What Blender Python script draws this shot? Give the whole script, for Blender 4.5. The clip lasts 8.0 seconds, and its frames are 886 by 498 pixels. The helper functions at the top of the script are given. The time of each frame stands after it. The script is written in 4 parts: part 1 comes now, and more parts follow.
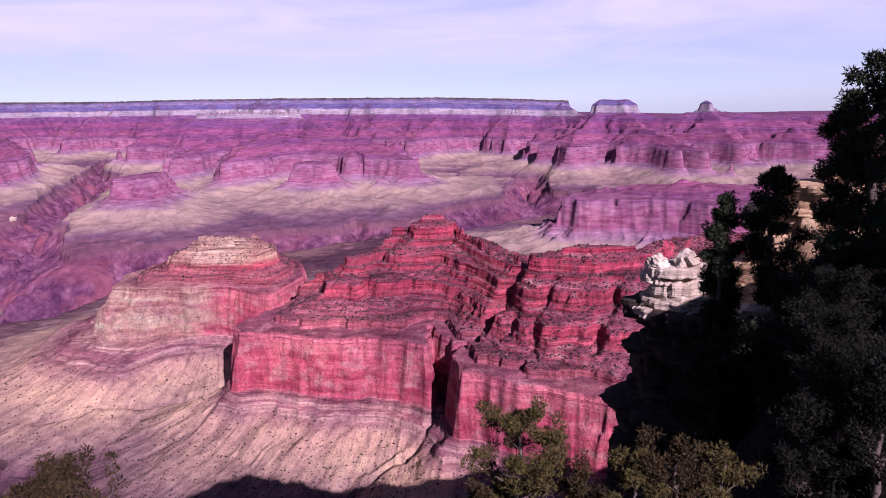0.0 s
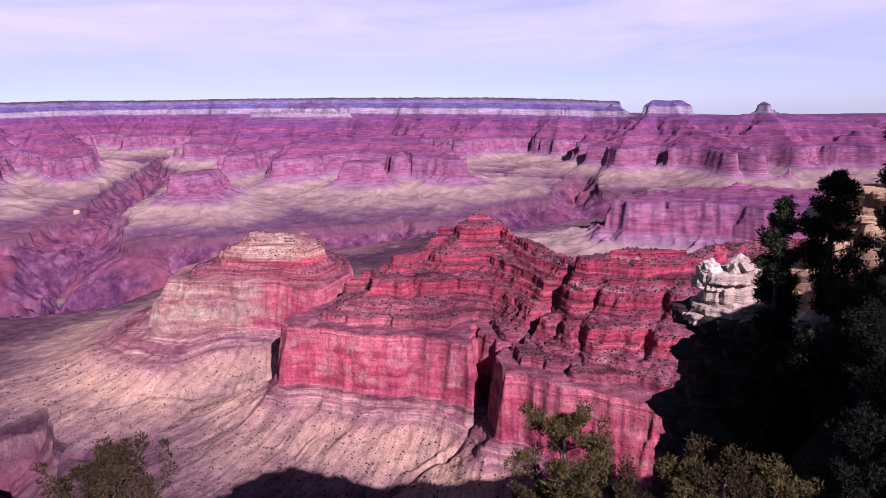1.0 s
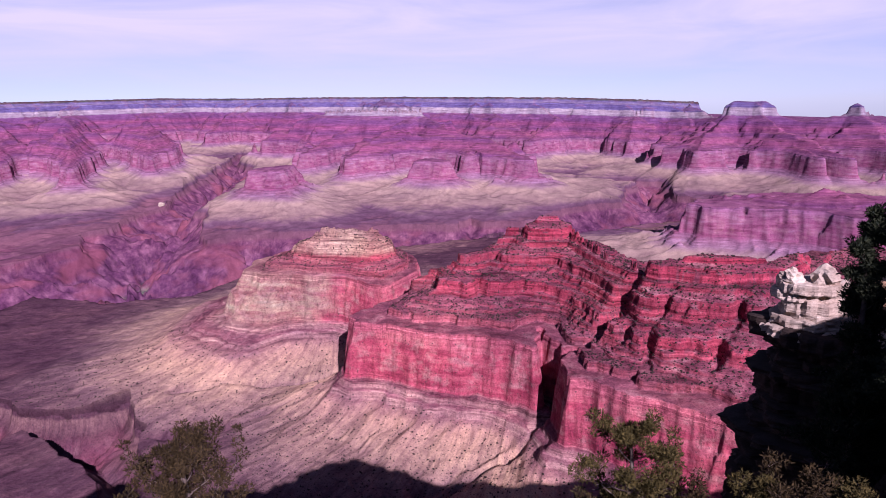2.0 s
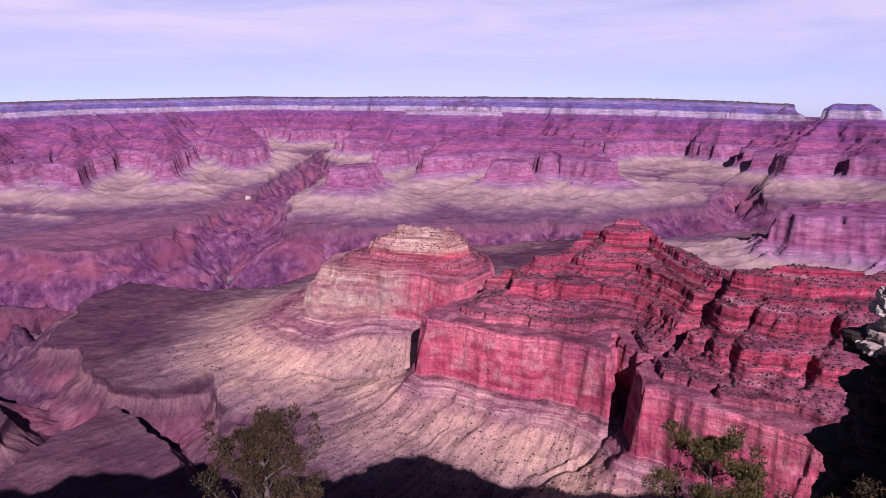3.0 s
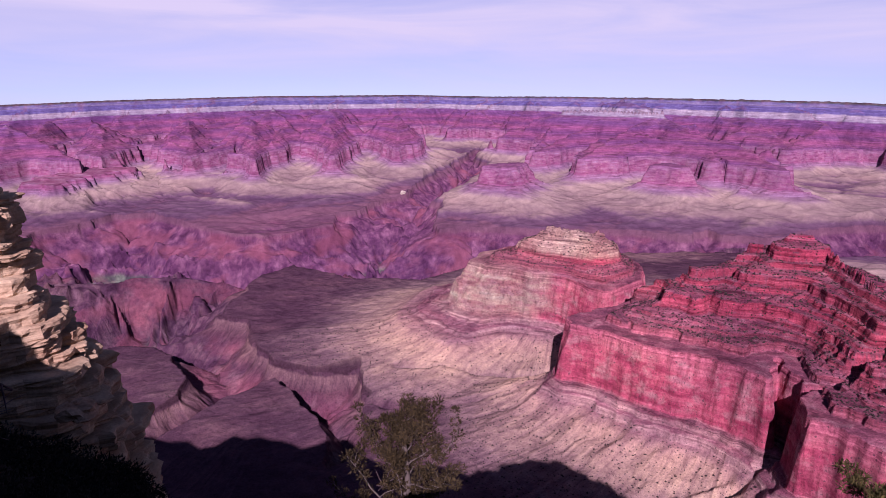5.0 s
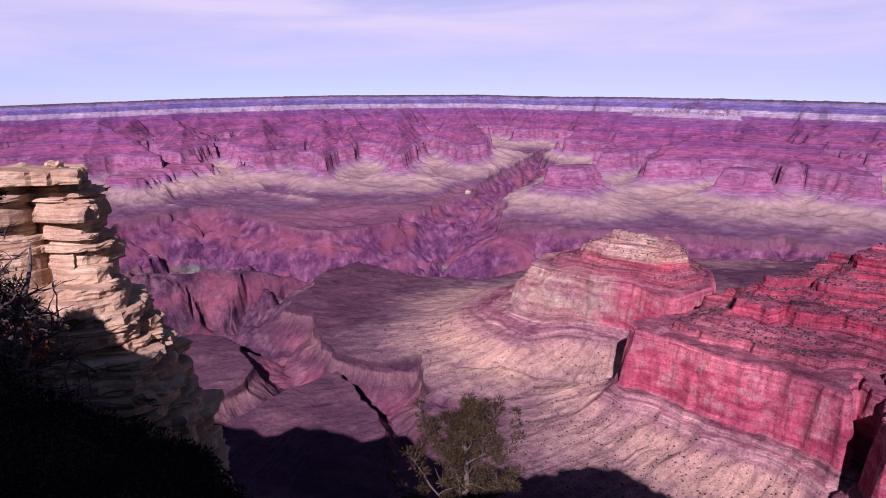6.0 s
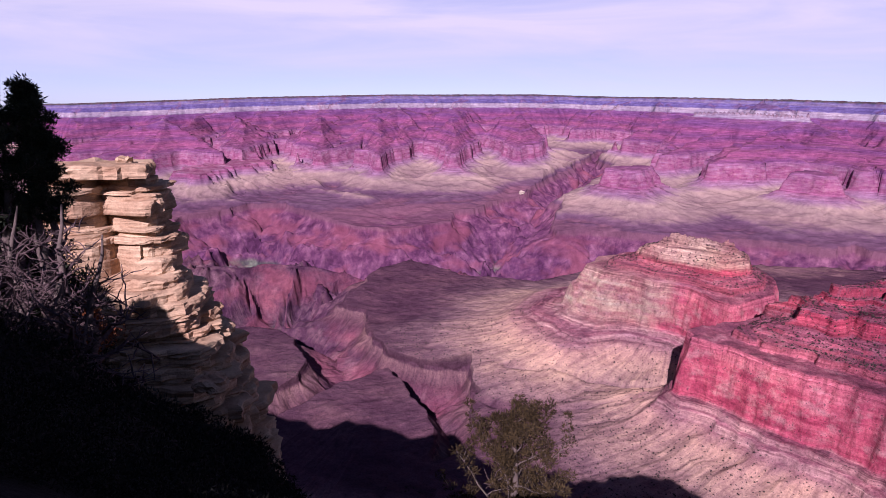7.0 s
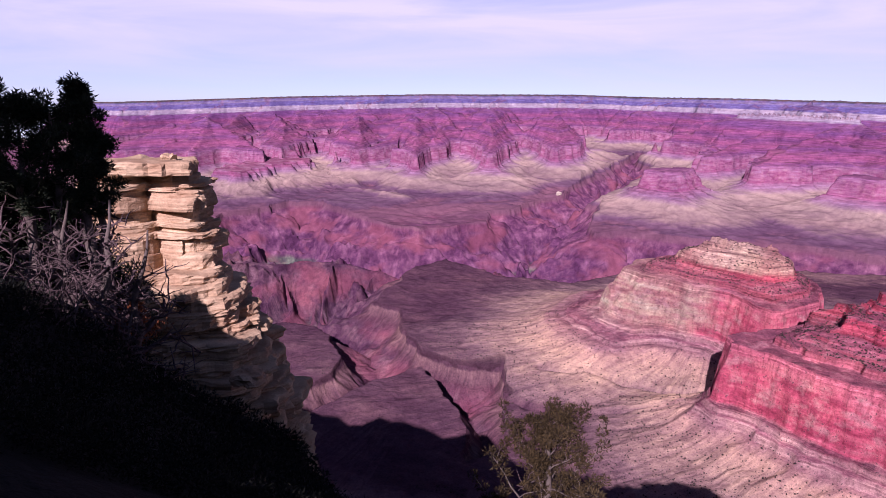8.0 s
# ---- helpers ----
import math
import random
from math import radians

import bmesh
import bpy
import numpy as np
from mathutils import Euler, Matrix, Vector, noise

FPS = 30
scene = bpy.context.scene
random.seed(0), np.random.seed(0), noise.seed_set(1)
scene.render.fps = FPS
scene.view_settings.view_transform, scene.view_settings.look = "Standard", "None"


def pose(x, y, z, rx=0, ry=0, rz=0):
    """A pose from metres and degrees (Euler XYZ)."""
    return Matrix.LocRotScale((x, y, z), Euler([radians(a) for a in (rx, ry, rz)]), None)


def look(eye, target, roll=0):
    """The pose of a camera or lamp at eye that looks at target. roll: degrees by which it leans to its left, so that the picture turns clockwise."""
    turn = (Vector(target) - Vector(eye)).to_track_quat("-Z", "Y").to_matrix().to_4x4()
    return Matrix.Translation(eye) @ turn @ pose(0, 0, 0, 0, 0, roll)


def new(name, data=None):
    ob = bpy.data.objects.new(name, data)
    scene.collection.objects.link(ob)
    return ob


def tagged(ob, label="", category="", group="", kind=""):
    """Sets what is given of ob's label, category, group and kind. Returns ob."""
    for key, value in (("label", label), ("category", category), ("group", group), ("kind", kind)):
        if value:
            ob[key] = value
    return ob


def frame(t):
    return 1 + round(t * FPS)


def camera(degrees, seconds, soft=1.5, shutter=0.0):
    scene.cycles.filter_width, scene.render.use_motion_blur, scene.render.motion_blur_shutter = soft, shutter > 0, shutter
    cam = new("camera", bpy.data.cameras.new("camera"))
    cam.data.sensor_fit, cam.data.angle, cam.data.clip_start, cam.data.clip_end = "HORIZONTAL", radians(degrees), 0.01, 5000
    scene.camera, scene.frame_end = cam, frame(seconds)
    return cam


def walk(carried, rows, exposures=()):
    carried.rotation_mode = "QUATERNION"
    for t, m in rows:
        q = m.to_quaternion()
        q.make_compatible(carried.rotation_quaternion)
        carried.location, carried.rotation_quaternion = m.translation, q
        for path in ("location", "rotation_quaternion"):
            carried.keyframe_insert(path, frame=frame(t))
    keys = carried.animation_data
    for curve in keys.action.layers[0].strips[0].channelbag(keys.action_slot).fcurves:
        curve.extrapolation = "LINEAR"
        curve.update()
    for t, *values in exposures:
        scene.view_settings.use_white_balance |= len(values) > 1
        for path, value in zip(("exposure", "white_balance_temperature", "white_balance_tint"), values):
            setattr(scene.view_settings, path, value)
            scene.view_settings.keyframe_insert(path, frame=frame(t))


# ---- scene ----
# Eye at the canyon rim; x to the right, y ahead, z up, the rim path near z = 0.
cam = camera(68.45, 8.0, soft=0.9)
EYE = 1.6
ARM = 0.4  # the camera swings round the person who holds it
ROWS = [
    (0.0, 0.0, -12.454, -2.009),
    (0.5, 1.53, -12.409, -1.907),
    (1.0, 4.121, -12.328, -1.724),
    (1.5, 7.039, -12.265, -1.575),
    (3.0, 16.883, -12.118, -0.804),
    (3.5, 20.34, -12.081, -0.62),
    (4.0, 23.678, -12.058, -0.408),
    (4.5, 26.928, -12.05, -0.153),
    (6.0, 35.728, -12.099, 0.462),
    (6.5, 38.22, -12.147, 0.586),
    (7.0, 40.443, -12.197, 0.802),
    (7.5, 42.152, -12.2, 0.934),
    (8.0, 43.616, -12.259, 1.083),
]


def held(yaw, pitch, roll):
    a = radians(yaw)
    return pose(-ARM * math.sin(a), ARM * (math.cos(a) - 1), EYE) @ pose(0, 0, 0, 0, 0, yaw) @ pose(0, 0, 0, 90 + pitch) @ pose(0, 0, 0, 0, 0, roll)


EXPOSURES = [(0.0, 0.88, 5450, 46.5), (1.5, 0.85, 5430, 48), (3.0, 0.72, 5400, 50), (4.5, 0.66, 5400, 51), (6.0, 0.7, 5400, 50), (6.5, 0.74, 5420, 49), (8.0, 0.87, 5450, 47)]
walk(cam, [(t, held(y, p, r)) for t, y, p, r in ROWS], EXPOSURES)

# ---- light ----
SUN_AZ, SUN_EL = -152.0, 31.0  # degrees to the left of straight ahead, degrees up
to_sun = Vector((-math.sin(radians(SUN_AZ)) * math.cos(radians(SUN_EL)), math.cos(radians(SUN_AZ)) * math.cos(radians(SUN_EL)), math.sin(radians(SUN_EL))))
sun = new("sun", bpy.data.lights.new("sun", "SUN"))
sun.data.energy, sun.data.angle, sun.data.color = 5.0, radians(0.4), (1.0, 0.93, 0.82)
sun.matrix_world = look(to_sun * 100, (0, 0, 0))

world = bpy.data.worlds.new("sky")
scene.world = world
world.use_nodes = True
wn, wl = world.node_tree.nodes, world.node_tree.links
wn.clear()
sky = wn.new("ShaderNodeTexSky")
sky.sky_type, sky.sun_disc = "NISHITA", False
sky.sun_elevation, sky.sun_rotation = radians(SUN_EL), radians(-SUN_AZ)
sky.altitude, sky.air_density, sky.dust_density = 2100, 0.7, 1.0
wc = wn.new("ShaderNodeTexCoord")
wmap = wn.new("ShaderNodeMapping")
wmap.inputs["Scale"].default_value = (1.2, 1.2, 9.0)
wnoise = wn.new("ShaderNodeTexNoise")
wnoise.inputs["Scale"].default_value, wnoise.inputs["Detail"].default_value, wnoise.inputs["Roughness"].default_value = 2.2, 7, 0.55
wnoise.inputs["Distortion"].default_value = 0.6
wramp = wn.new("ShaderNodeValToRGB")
wramp.color_ramp.elements[0].position, wramp.color_ramp.elements[1].position = 0.3, 0.62
wramp.color_ramp.elements[0].color = (0.55, 0.55, 0.55, 1)
wmix = wn.new("ShaderNodeMixRGB")
wmix.inputs["Color2"].default_value = (9.0, 8.5, 7.9, 1)
wbg = wn.new("ShaderNodeBackground")
wbg.inputs["Strength"].default_value = 0.05
wout = wn.new("ShaderNodeOutputWorld")
wl.new(wc.outputs["Generated"], wmap.inputs["Vector"])
wl.new(wmap.outputs[0], wnoise.inputs["Vector"])
wl.new(wnoise.outputs["Fac"], wramp.inputs["Fac"])
wsep = wn.new("ShaderNodeSeparateXYZ")
wl.new(wc.outputs["Generated"], wsep.inputs[0])
wthin = wn.new("ShaderNodeMapRange")  # thin cloud, denser towards the horizon; ended above the view to cut fill light
for key, v in (("From Min", 0.14), ("From Max", 0.29), ("To Min", 1.0), ("To Max", 0.0)):
    wthin.inputs[key].default_value = v
wl.new(wsep.outputs["Z"], wthin.inputs["Value"])
wmul = wn.new("ShaderNodeMath")
wmul.operation = "MULTIPLY"
wl.new(wramp.outputs["Color"], wmul.inputs[0])
wl.new(wthin.outputs[0], wmul.inputs[1])
wclear = wn.new("ShaderNodeMapRange")  # a clear strip under the cloud's far edge
for key, v in (("From Min", 0.005), ("From Max", 0.1), ("To Min", 0.3), ("To Max", 1.0)):
    wclear.inputs[key].default_value = v
wl.new(wsep.outputs["Z"], wclear.inputs["Value"])
wmul2 = wn.new("ShaderNodeMath")
wmul2.operation = "MULTIPLY"
wl.new(wmul.outputs[0], wmul2.inputs[0])
wl.new(wclear.outputs[0], wmul2.inputs[1])
wl.new(wmul2.outputs[0], wmix.inputs["Fac"])
wl.new(sky.outputs["Color"], wmix.inputs["Color1"])
wl.new(wmix.outputs["Color"], wbg.inputs["Color"])
wl.new(wbg.outputs[0], wout.inputs["Surface"])


# ---- materials ----
def shader(name, rough=0.9):
    m = bpy.data.materials.new(name)
    m.use_nodes = True
    b = m.node_tree.nodes["Principled BSDF"]
    b.inputs["Roughness"].default_value = rough
    b.inputs["Specular IOR Level"].default_value = 0.04
    return m, m.node_tree.nodes, m.node_tree.links, b


def math_node(n, l, op, a, b=None):
    x = n.new("ShaderNodeMath")
    x.operation = op
    for i, v in enumerate((a, b)):
        if v is None:
            continue
        if isinstance(v, (int, float)):
            x.inputs[i].default_value = v
        else:
            l.new(v, x.inputs[i])
    return x.outputs[0]


def noise_node(n, l, vec, scale, detail=5, rough=0.55, stretch=(1, 1, 1)):
    mp = n.new("ShaderNodeMapping")
    mp.inputs["Scale"].default_value = stretch
    tx = n.new("ShaderNodeTexNoise")
    tx.inputs["Scale"].default_value, tx.inputs["Detail"].default_value, tx.inputs["Roughness"].default_value = scale, detail, rough
    l.new(vec, mp.inputs["Vector"])
    l.new(mp.outputs[0], tx.inputs["Vector"])
    return tx.outputs["Fac"]


def ramp_node(n, l, fac, stops):
    r = n.new("ShaderNodeValToRGB")
    e = r.color_ramp.elements
    while len(e) < len(stops):
        e.new(0.5)
    for el, (p, c) in zip(e, stops):
        el.position, el.color = p, ((*c, 1) if len(c) == 3 else c)
    if fac is not None:
        l.new(fac, r.inputs["Fac"])
    return r.outputs["Color"]


def mix_node(n, l, kind, fac, a, b):
    x = n.new("ShaderNodeMixRGB")
    x.blend_type = kind
    for key, v in (("Fac", fac), ("Color1", a), ("Color2", b)):
        if isinstance(v, (int, float)):
            x.inputs[key].default_value = v
        elif isinstance(v, tuple):
            x.inputs[key].default_value = (*v, 1)
        else:
            l.new(v, x.inputs[key])
    return x.outputs["Color"]


# rock beds from the river up: level in metres under the rim, colour
BEDS = [
    (-1420, (0.050, 0.045, 0.040)), (-1385, (0.071, 0.034, 0.050)), (-1200, (0.076, 0.030, 0.049)), (-1060, (0.079, 0.036, 0.050)),
    (-1040, (0.085, 0.036, 0.046)), (-994, (0.150, 0.078, 0.078)), (-986, (0.068, 0.029, 0.041)), (-968, (0.074, 0.033, 0.045)), (-956, (0.086, 0.042, 0.052)), (-938, (0.162, 0.092, 0.090)),
    (-905, (0.293, 0.177, 0.131)), (-868, (0.326, 0.184, 0.138)), (-846, (0.259, 0.137, 0.127)), (-806, (0.249, 0.114, 0.112)),
    (-797, (0.280, 0.048, 0.072)), (-700, (0.303, 0.055, 0.079)), (-648, (0.318, 0.082, 0.103)), (-632, (0.199, 0.052, 0.065)),
    (-570, (0.256, 0.038, 0.055)), (-500, (0.208, 0.034, 0.049)), (-430, (0.248, 0.032, 0.052)), (-365, (0.240, 0.033, 0.052)),
    (-285, (0.264, 0.049, 0.065)), (-268, (0.350, 0.259, 0.231)), (-175, (0.385, 0.294, 0.266)), (-160, (0.161, 0.098, 0.105)),
    (-95, (0.175, 0.108, 0.112)), (-85, (0.308, 0.231, 0.224)), (-24, (0.238, 0.175, 0.175)), (-14, (0.038, 0.042, 0.032)), (60, (0.032, 0.038, 0.028)),
]


HAZED_BEDS = [  # the far side's beds, duller and violet: haze and shade put into the colours
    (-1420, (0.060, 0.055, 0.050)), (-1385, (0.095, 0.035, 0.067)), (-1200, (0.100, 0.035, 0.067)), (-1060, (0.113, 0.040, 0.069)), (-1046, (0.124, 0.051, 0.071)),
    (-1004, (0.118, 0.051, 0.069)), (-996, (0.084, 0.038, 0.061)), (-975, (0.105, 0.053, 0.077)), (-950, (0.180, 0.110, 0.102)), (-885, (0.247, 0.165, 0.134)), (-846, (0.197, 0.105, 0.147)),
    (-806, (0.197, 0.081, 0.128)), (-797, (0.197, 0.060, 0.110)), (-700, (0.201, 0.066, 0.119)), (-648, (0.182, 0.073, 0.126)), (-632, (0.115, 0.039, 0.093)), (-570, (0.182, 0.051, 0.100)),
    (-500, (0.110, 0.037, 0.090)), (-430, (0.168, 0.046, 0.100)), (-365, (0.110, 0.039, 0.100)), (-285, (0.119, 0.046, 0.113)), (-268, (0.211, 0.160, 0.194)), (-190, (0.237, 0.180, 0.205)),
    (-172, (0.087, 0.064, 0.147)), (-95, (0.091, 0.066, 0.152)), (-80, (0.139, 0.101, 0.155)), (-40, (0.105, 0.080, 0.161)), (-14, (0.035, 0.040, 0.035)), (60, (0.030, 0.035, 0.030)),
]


def canyon_material(name, beds, crisp=1.0):
    m, n, l, b = shader(name, 0.95)
    a1 = n.new("ShaderNodeAttribute")
    a1.attribute_name = "level"
    a2 = n.new("ShaderNodeAttribute")
    a2.attribute_name = "site"
    a3 = n.new("ShaderNodeAttribute")
    a3.attribute_name = "pale"
    site, level = a2.outputs["Vector"], a1.outputs["Fac"]
    wob = math_node(n, l, "SUBTRACT", noise_node(n, l, site, 0.012, 4), 0.5)
    wob2 = math_node(n, l, "SUBTRACT", noise_node(n, l, site, 0.09, 3), 0.5)
    lev = math_node(n, l, "ADD", level, math_node(n, l, "ADD", math_node(n, l, "MULTIPLY", wob, 34.0), math_node(n, l, "MULTIPLY", wob2, 9.0)))
    mr = n.new("ShaderNodeMapRange")
    mr.inputs["From Min"].default_value, mr.inputs["From Max"].default_value = -1420, 60
    l.new(lev, mr.inputs["Value"])
    col = ramp_node(n, l, mr.outputs[0], [((s + 1420) / 1480, c) for s, c in beds])
    # cream faces where the red stain has not run down over the limestone
    cream = ramp_node(n, l, noise_node(n, l, site, 0.006, 4), [(0.38, (0.33, 0.225, 0.16)), (0.68, (0.25, 0.115, 0.095))])
    pf = math_node(n, l, "MULTIPLY", a3.outputs["Fac"], 0.85)
    col = mix_node(n, l, "MIX", pf, col, cream)
    near = crisp == 1.0

    def over(low, high, top=1.0):
        """0 to top as the level goes from low to high."""
        r = n.new("ShaderNodeMapRange")
        for key, v in (("From Min", low), ("From Max", high), ("To Min", 0.0), ("To Max", top)):
            r.inputs[key].default_value = v
        l.new(level, r.inputs["Value"])
        return r.outputs[0]

    a4 = n.new("ShaderNodeAttribute")
    a4.attribute_name = "flow"
    loose = over(-836.0, -866.0)  # loose slopes and benches
    thick = math_node(n, l, "MULTIPLY", over(-655.0, -670.0), over(-800.0, -778.0))  # the great cliff is one thick bed
    firm = math_node(n, l, "SUBTRACT", math_node(n, l, "SUBTRACT", 1.0, math_node(n, l, "MULTIPLY", loose, 0.9)), math_node(n, l, "MULTIPLY", thick, 0.75))
    geo = n.new("ShaderNodeNewGeometry")
    up = n.new("ShaderNodeSeparateXYZ")
    l.new(geo.outputs["Normal"], up.inputs[0])
    tread = n.new("ShaderNodeMapRange")  # scree lies where the rock is flat enough
    for key, v in (("From Min", 0.5), ("From Max", 0.82), ("To Min", 0.0), ("To Max", 0.8 if near else 0.35)):
        tread.inputs[key].default_value = v
    l.new(up.outputs["Z"], tread.inputs["Value"])
    bedded = math_node(n, l, "MULTIPLY", tread.outputs[0], math_node(n, l, "SUBTRACT", math_node(n, l, "SUBTRACT", 1.0, loose), math_node(n, l, "MULTIPLY", a3.outputs["Fac"], 0.85)))
    scree = ramp_node(n, l, noise_node(n, l, site, 0.02, 5, 0.65), [(0.35, (0.105, 0.036, 0.052)), (0.52, (0.165, 0.050, 0.066)), (0.7, (0.24, 0.115, 0.12))])
    col = mix_node(n, l, "MIX", math_node(n, l, "MAXIMUM", bedded, 0.0), col, scree)
    # stains that lie along the great cliff, and white scars
    smear = noise_node(n, l, site, 1.0, 5, 0.62, (0.008, 0.008, 0.045))
    col = mix_node(n, l, "MULTIPLY", thick, col, ramp_node(n, l, smear, [(0.32, (0.62, 0.48, 0.55)), (0.45, (0.92, 0.86, 0.9)), (0.56, (1.08, 1.3, 1.12)), (0.7, (1.2, 1.75, 1.5))]))
    white = ramp_node(n, l, noise_node(n, l, site, 0.02, 4, 0.62, (1, 1, 1.5)), [(0.5, (0, 0, 0)), (0.7, (0.55, 0.55, 0.55) if near else (0.2, 0.2, 0.2))])
    col = mix_node(n, l, "MIX", math_node(n, l, "MULTIPLY", white, thick), col, (0.37, 0.22, 0.19))
    # thin beds, and rills down the slopes
    bands = math_node(n, l, "ADD", 0.5, math_node(n, l, "MULTIPLY", firm, math_node(n, l, "SUBTRACT", noise_node(n, l, site, 1.0, 5, 0.72, (0.004, 0.004, 0.12)), 0.5)))
    col = mix_node(n, l, "MULTIPLY", 1.0 if near else 0.7, col, ramp_node(n, l, bands, [(0.36, (0.42, 0.36, 0.4)), (0.45, (0.85, 0.82, 0.84)), (0.55, (1.08, 1.1, 1.08)), (0.64, (1.6, 1.8, 1.65))]))
    rills = noise_node(n, l, a4.outputs["Vector"], 1.0, 5, 0.62, (0.085, 0.006, 0.0))
    rills = math_node(n, l, "ADD", 0.5, math_node(n, l, "MULTIPLY", loose, math_node(n, l, "SUBTRACT", rills, 0.5)))
    col = mix_node(n, l, "MULTIPLY", 0.85 if near else 0.35, col, ramp_node(n, l, rills, [(0.32, (0.58, 0.53, 0.6)), (0.48, (0.96, 0.95, 0.98)), (0.54, (1.06, 1.07, 1.03)), (0.7, (1.34, 1.38, 1.28))]))
    # upright joints in the bare risers
    joint = noise_node(n, l, site, 1.0, 4, 0.7, (0.11, 0.11, 0.012))
    bare = math_node(n, l, "MULTIPLY", math_node(n, l, "SUBTRACT", 1.0, tread.outputs[0]), math_node(n, l, "SUBTRACT", 1.0, loose))
    col = mix_node(n, l, "MULTIPLY", math_node(n, l, "MULTIPLY", bare, 0.7 * crisp), col, ramp_node(n, l, joint, [(0.34, (0.6, 0.56, 0.58)), (0.44, (1.0, 1.0, 1.0)), (0.7, (1.25, 1.25, 1.25))]))
    # the dark schist of the gorge: twisted light and dark bands, tilted red shales here and there
    deep = over(-1030.0, -1075.0)
    twist = noise_node(n, l, site, 0.011, 6, 0.68, (1, 1, 0.8))
    col = mix_node(n, l, "MULTIPLY", deep, col, ramp_node(n, l, twist, [(0.34, (0.45, 0.38, 0.5)), (0.48, (0.9, 0.85, 0.95)), (0.56, (1.25, 1.35, 1.2)), (0.68, (1.9, 2.2, 1.8))]))
    shale = ramp_node(n, l, noise_node(n, l, site, 0.0024, 4, 0.55, (1, 1, 2.2)), [(0.5, (0, 0, 0)), (0.64, (0.7, 0.7, 0.7))])
    col = mix_node(n, l, "MIX", math_node(n, l, "MULTIPLY", shale, deep), col, (0.17, 0.05, 0.066))
    # broad and middling patches of soil and weathering; the far broad ones also imitate shade
    patch = noise_node(n, l, site, 0.0035 if near else 0.0016, 6, 0.62)
    col = mix_node(n, l, "MULTIPLY", 0.85, col, ramp_node(n, l, patch, [(0.32, (0.7, 0.66, 0.76)), (0.5, (1.0, 1.0, 1.0)), (0.68, (1.32, 1.36, 1.18) if near else (1.14, 1.12, 1.06))]))
    mottle = noise_node(n, l, site, 0.03 if near else 0.009, 5, 0.68)
    col = mix_node(n, l, "MULTIPLY", 0.75, col, ramp_node(n, l, mottle, [(0.32, (0.68, 0.64, 0.7)), (0.5, (1.0, 1.0, 1.0)), (0.68, (1.3, 1.34, 1.26))]))
    grit = noise_node(n, l, site, 0.16, 6, 0.75)
    col = mix_node(n, l, "MULTIPLY", 0.9 * crisp, col, ramp_node(n, l, grit, [(0.3, (0.5, 0.47, 0.5)), (0.7, (1.45, 1.5, 1.45))]))
    shrub = noise_node(n, l, site, 0.16, 2, 0.5)
    col = mix_node(n, l, "MIX", ramp_node(n, l, shrub, [(0.63, (0, 0, 0)), (0.69, (0.75, 0.75, 0.75) if near else (0.3, 0.3, 0.3))]), col, (0.04, 0.026, 0.03))
    l.new(col, b.inputs["Base Color"])
    hgt = math_node(n, l, "ADD", math_node(n, l, "MULTIPLY", bands, 16.0), math_node(n, l, "ADD", math_node(n, l, "ADD", math_node(n, l, "MULTIPLY", mottle, 14.0), math_node(n, l, "MULTIPLY", rills, 12.0)), math_node(n, l, "MULTIPLY", grit, 5.0)))
    bump = n.new("ShaderNodeBump")
    bump.inputs["Strength"].default_value, bump.inputs["Distance"].default_value = 0.8, 0.55 if crisp == 1.0 else 0.1
    l.new(hgt, bump.inputs["Height"])
    l.new(bump.outputs[0], b.inputs["Normal"])
    return m


CANYON, FAR_SIDE = canyon_material("canyon_rock", BEDS), canyon_material("hazed_canyon_rock", HAZED_BEDS, 0.55)


def rim_rock_material(name, light, dark, scale=1.0):
    m, n, l, b = shader(name, 0.92)
    g = n.new("ShaderNodeNewGeometry")
    pos = g.outputs["Position"]
    big = noise_node(n, l, pos, 0.35 * scale, 5, 0.6)
    col = ramp_node(n, l, big, [(0.3, dark), (0.5, tuple((p + q) / 2 for p, q in zip(light, dark))), (0.68, light)])
    bands = noise_node(n, l, pos, 1.0 * scale, 4, 0.65, (0.12, 0.12, 3.2))
    col = mix_node(n, l, "MULTIPLY", 0.9, col, ramp_node(n, l, bands, [(0.3, (0.62, 0.6, 0.58)), (0.55, (1, 1, 1)), (0.75, (1.2, 1.2, 1.18))]))
    fine = noise_node(n, l, pos, 5.0 * scale, 6, 0.7)
    col = mix_node(n, l, "MULTIPLY", 0.7, col, ramp_node(n, l, fine, [(0.3, (0.7, 0.7, 0.7)), (0.7, (1.25, 1.25, 1.25))]))
    l.new(col, b.inputs["Base Color"])
    hgt = math_node(n, l, "ADD", math_node(n, l, "MULTIPLY", bands, 0.22), math_node(n, l, "MULTIPLY", fine, 0.1))
    bump = n.new("ShaderNodeBump")
    bump.inputs["Strength"].default_value, bump.inputs["Distance"].default_value = 0.9, 1.0
    l.new(hgt, bump.inputs["Height"])
    l.new(bump.outputs[0], b.inputs["Normal"])
    return m


LIMESTONE = rim_rock_material("limestone", (0.515, 0.359, 0.211), (0.320, 0.183, 0.101))
WHITE_ROCK = rim_rock_material("white_limestone", (0.530, 0.429, 0.328), (0.296, 0.211, 0.156))
# darkened copy of the limestone: the cliff's shade is put into its colour
SHADED_ROCK = rim_rock_material("shaded_limestone", (0.07, 0.048, 0.038), (0.028, 0.02, 0.018))
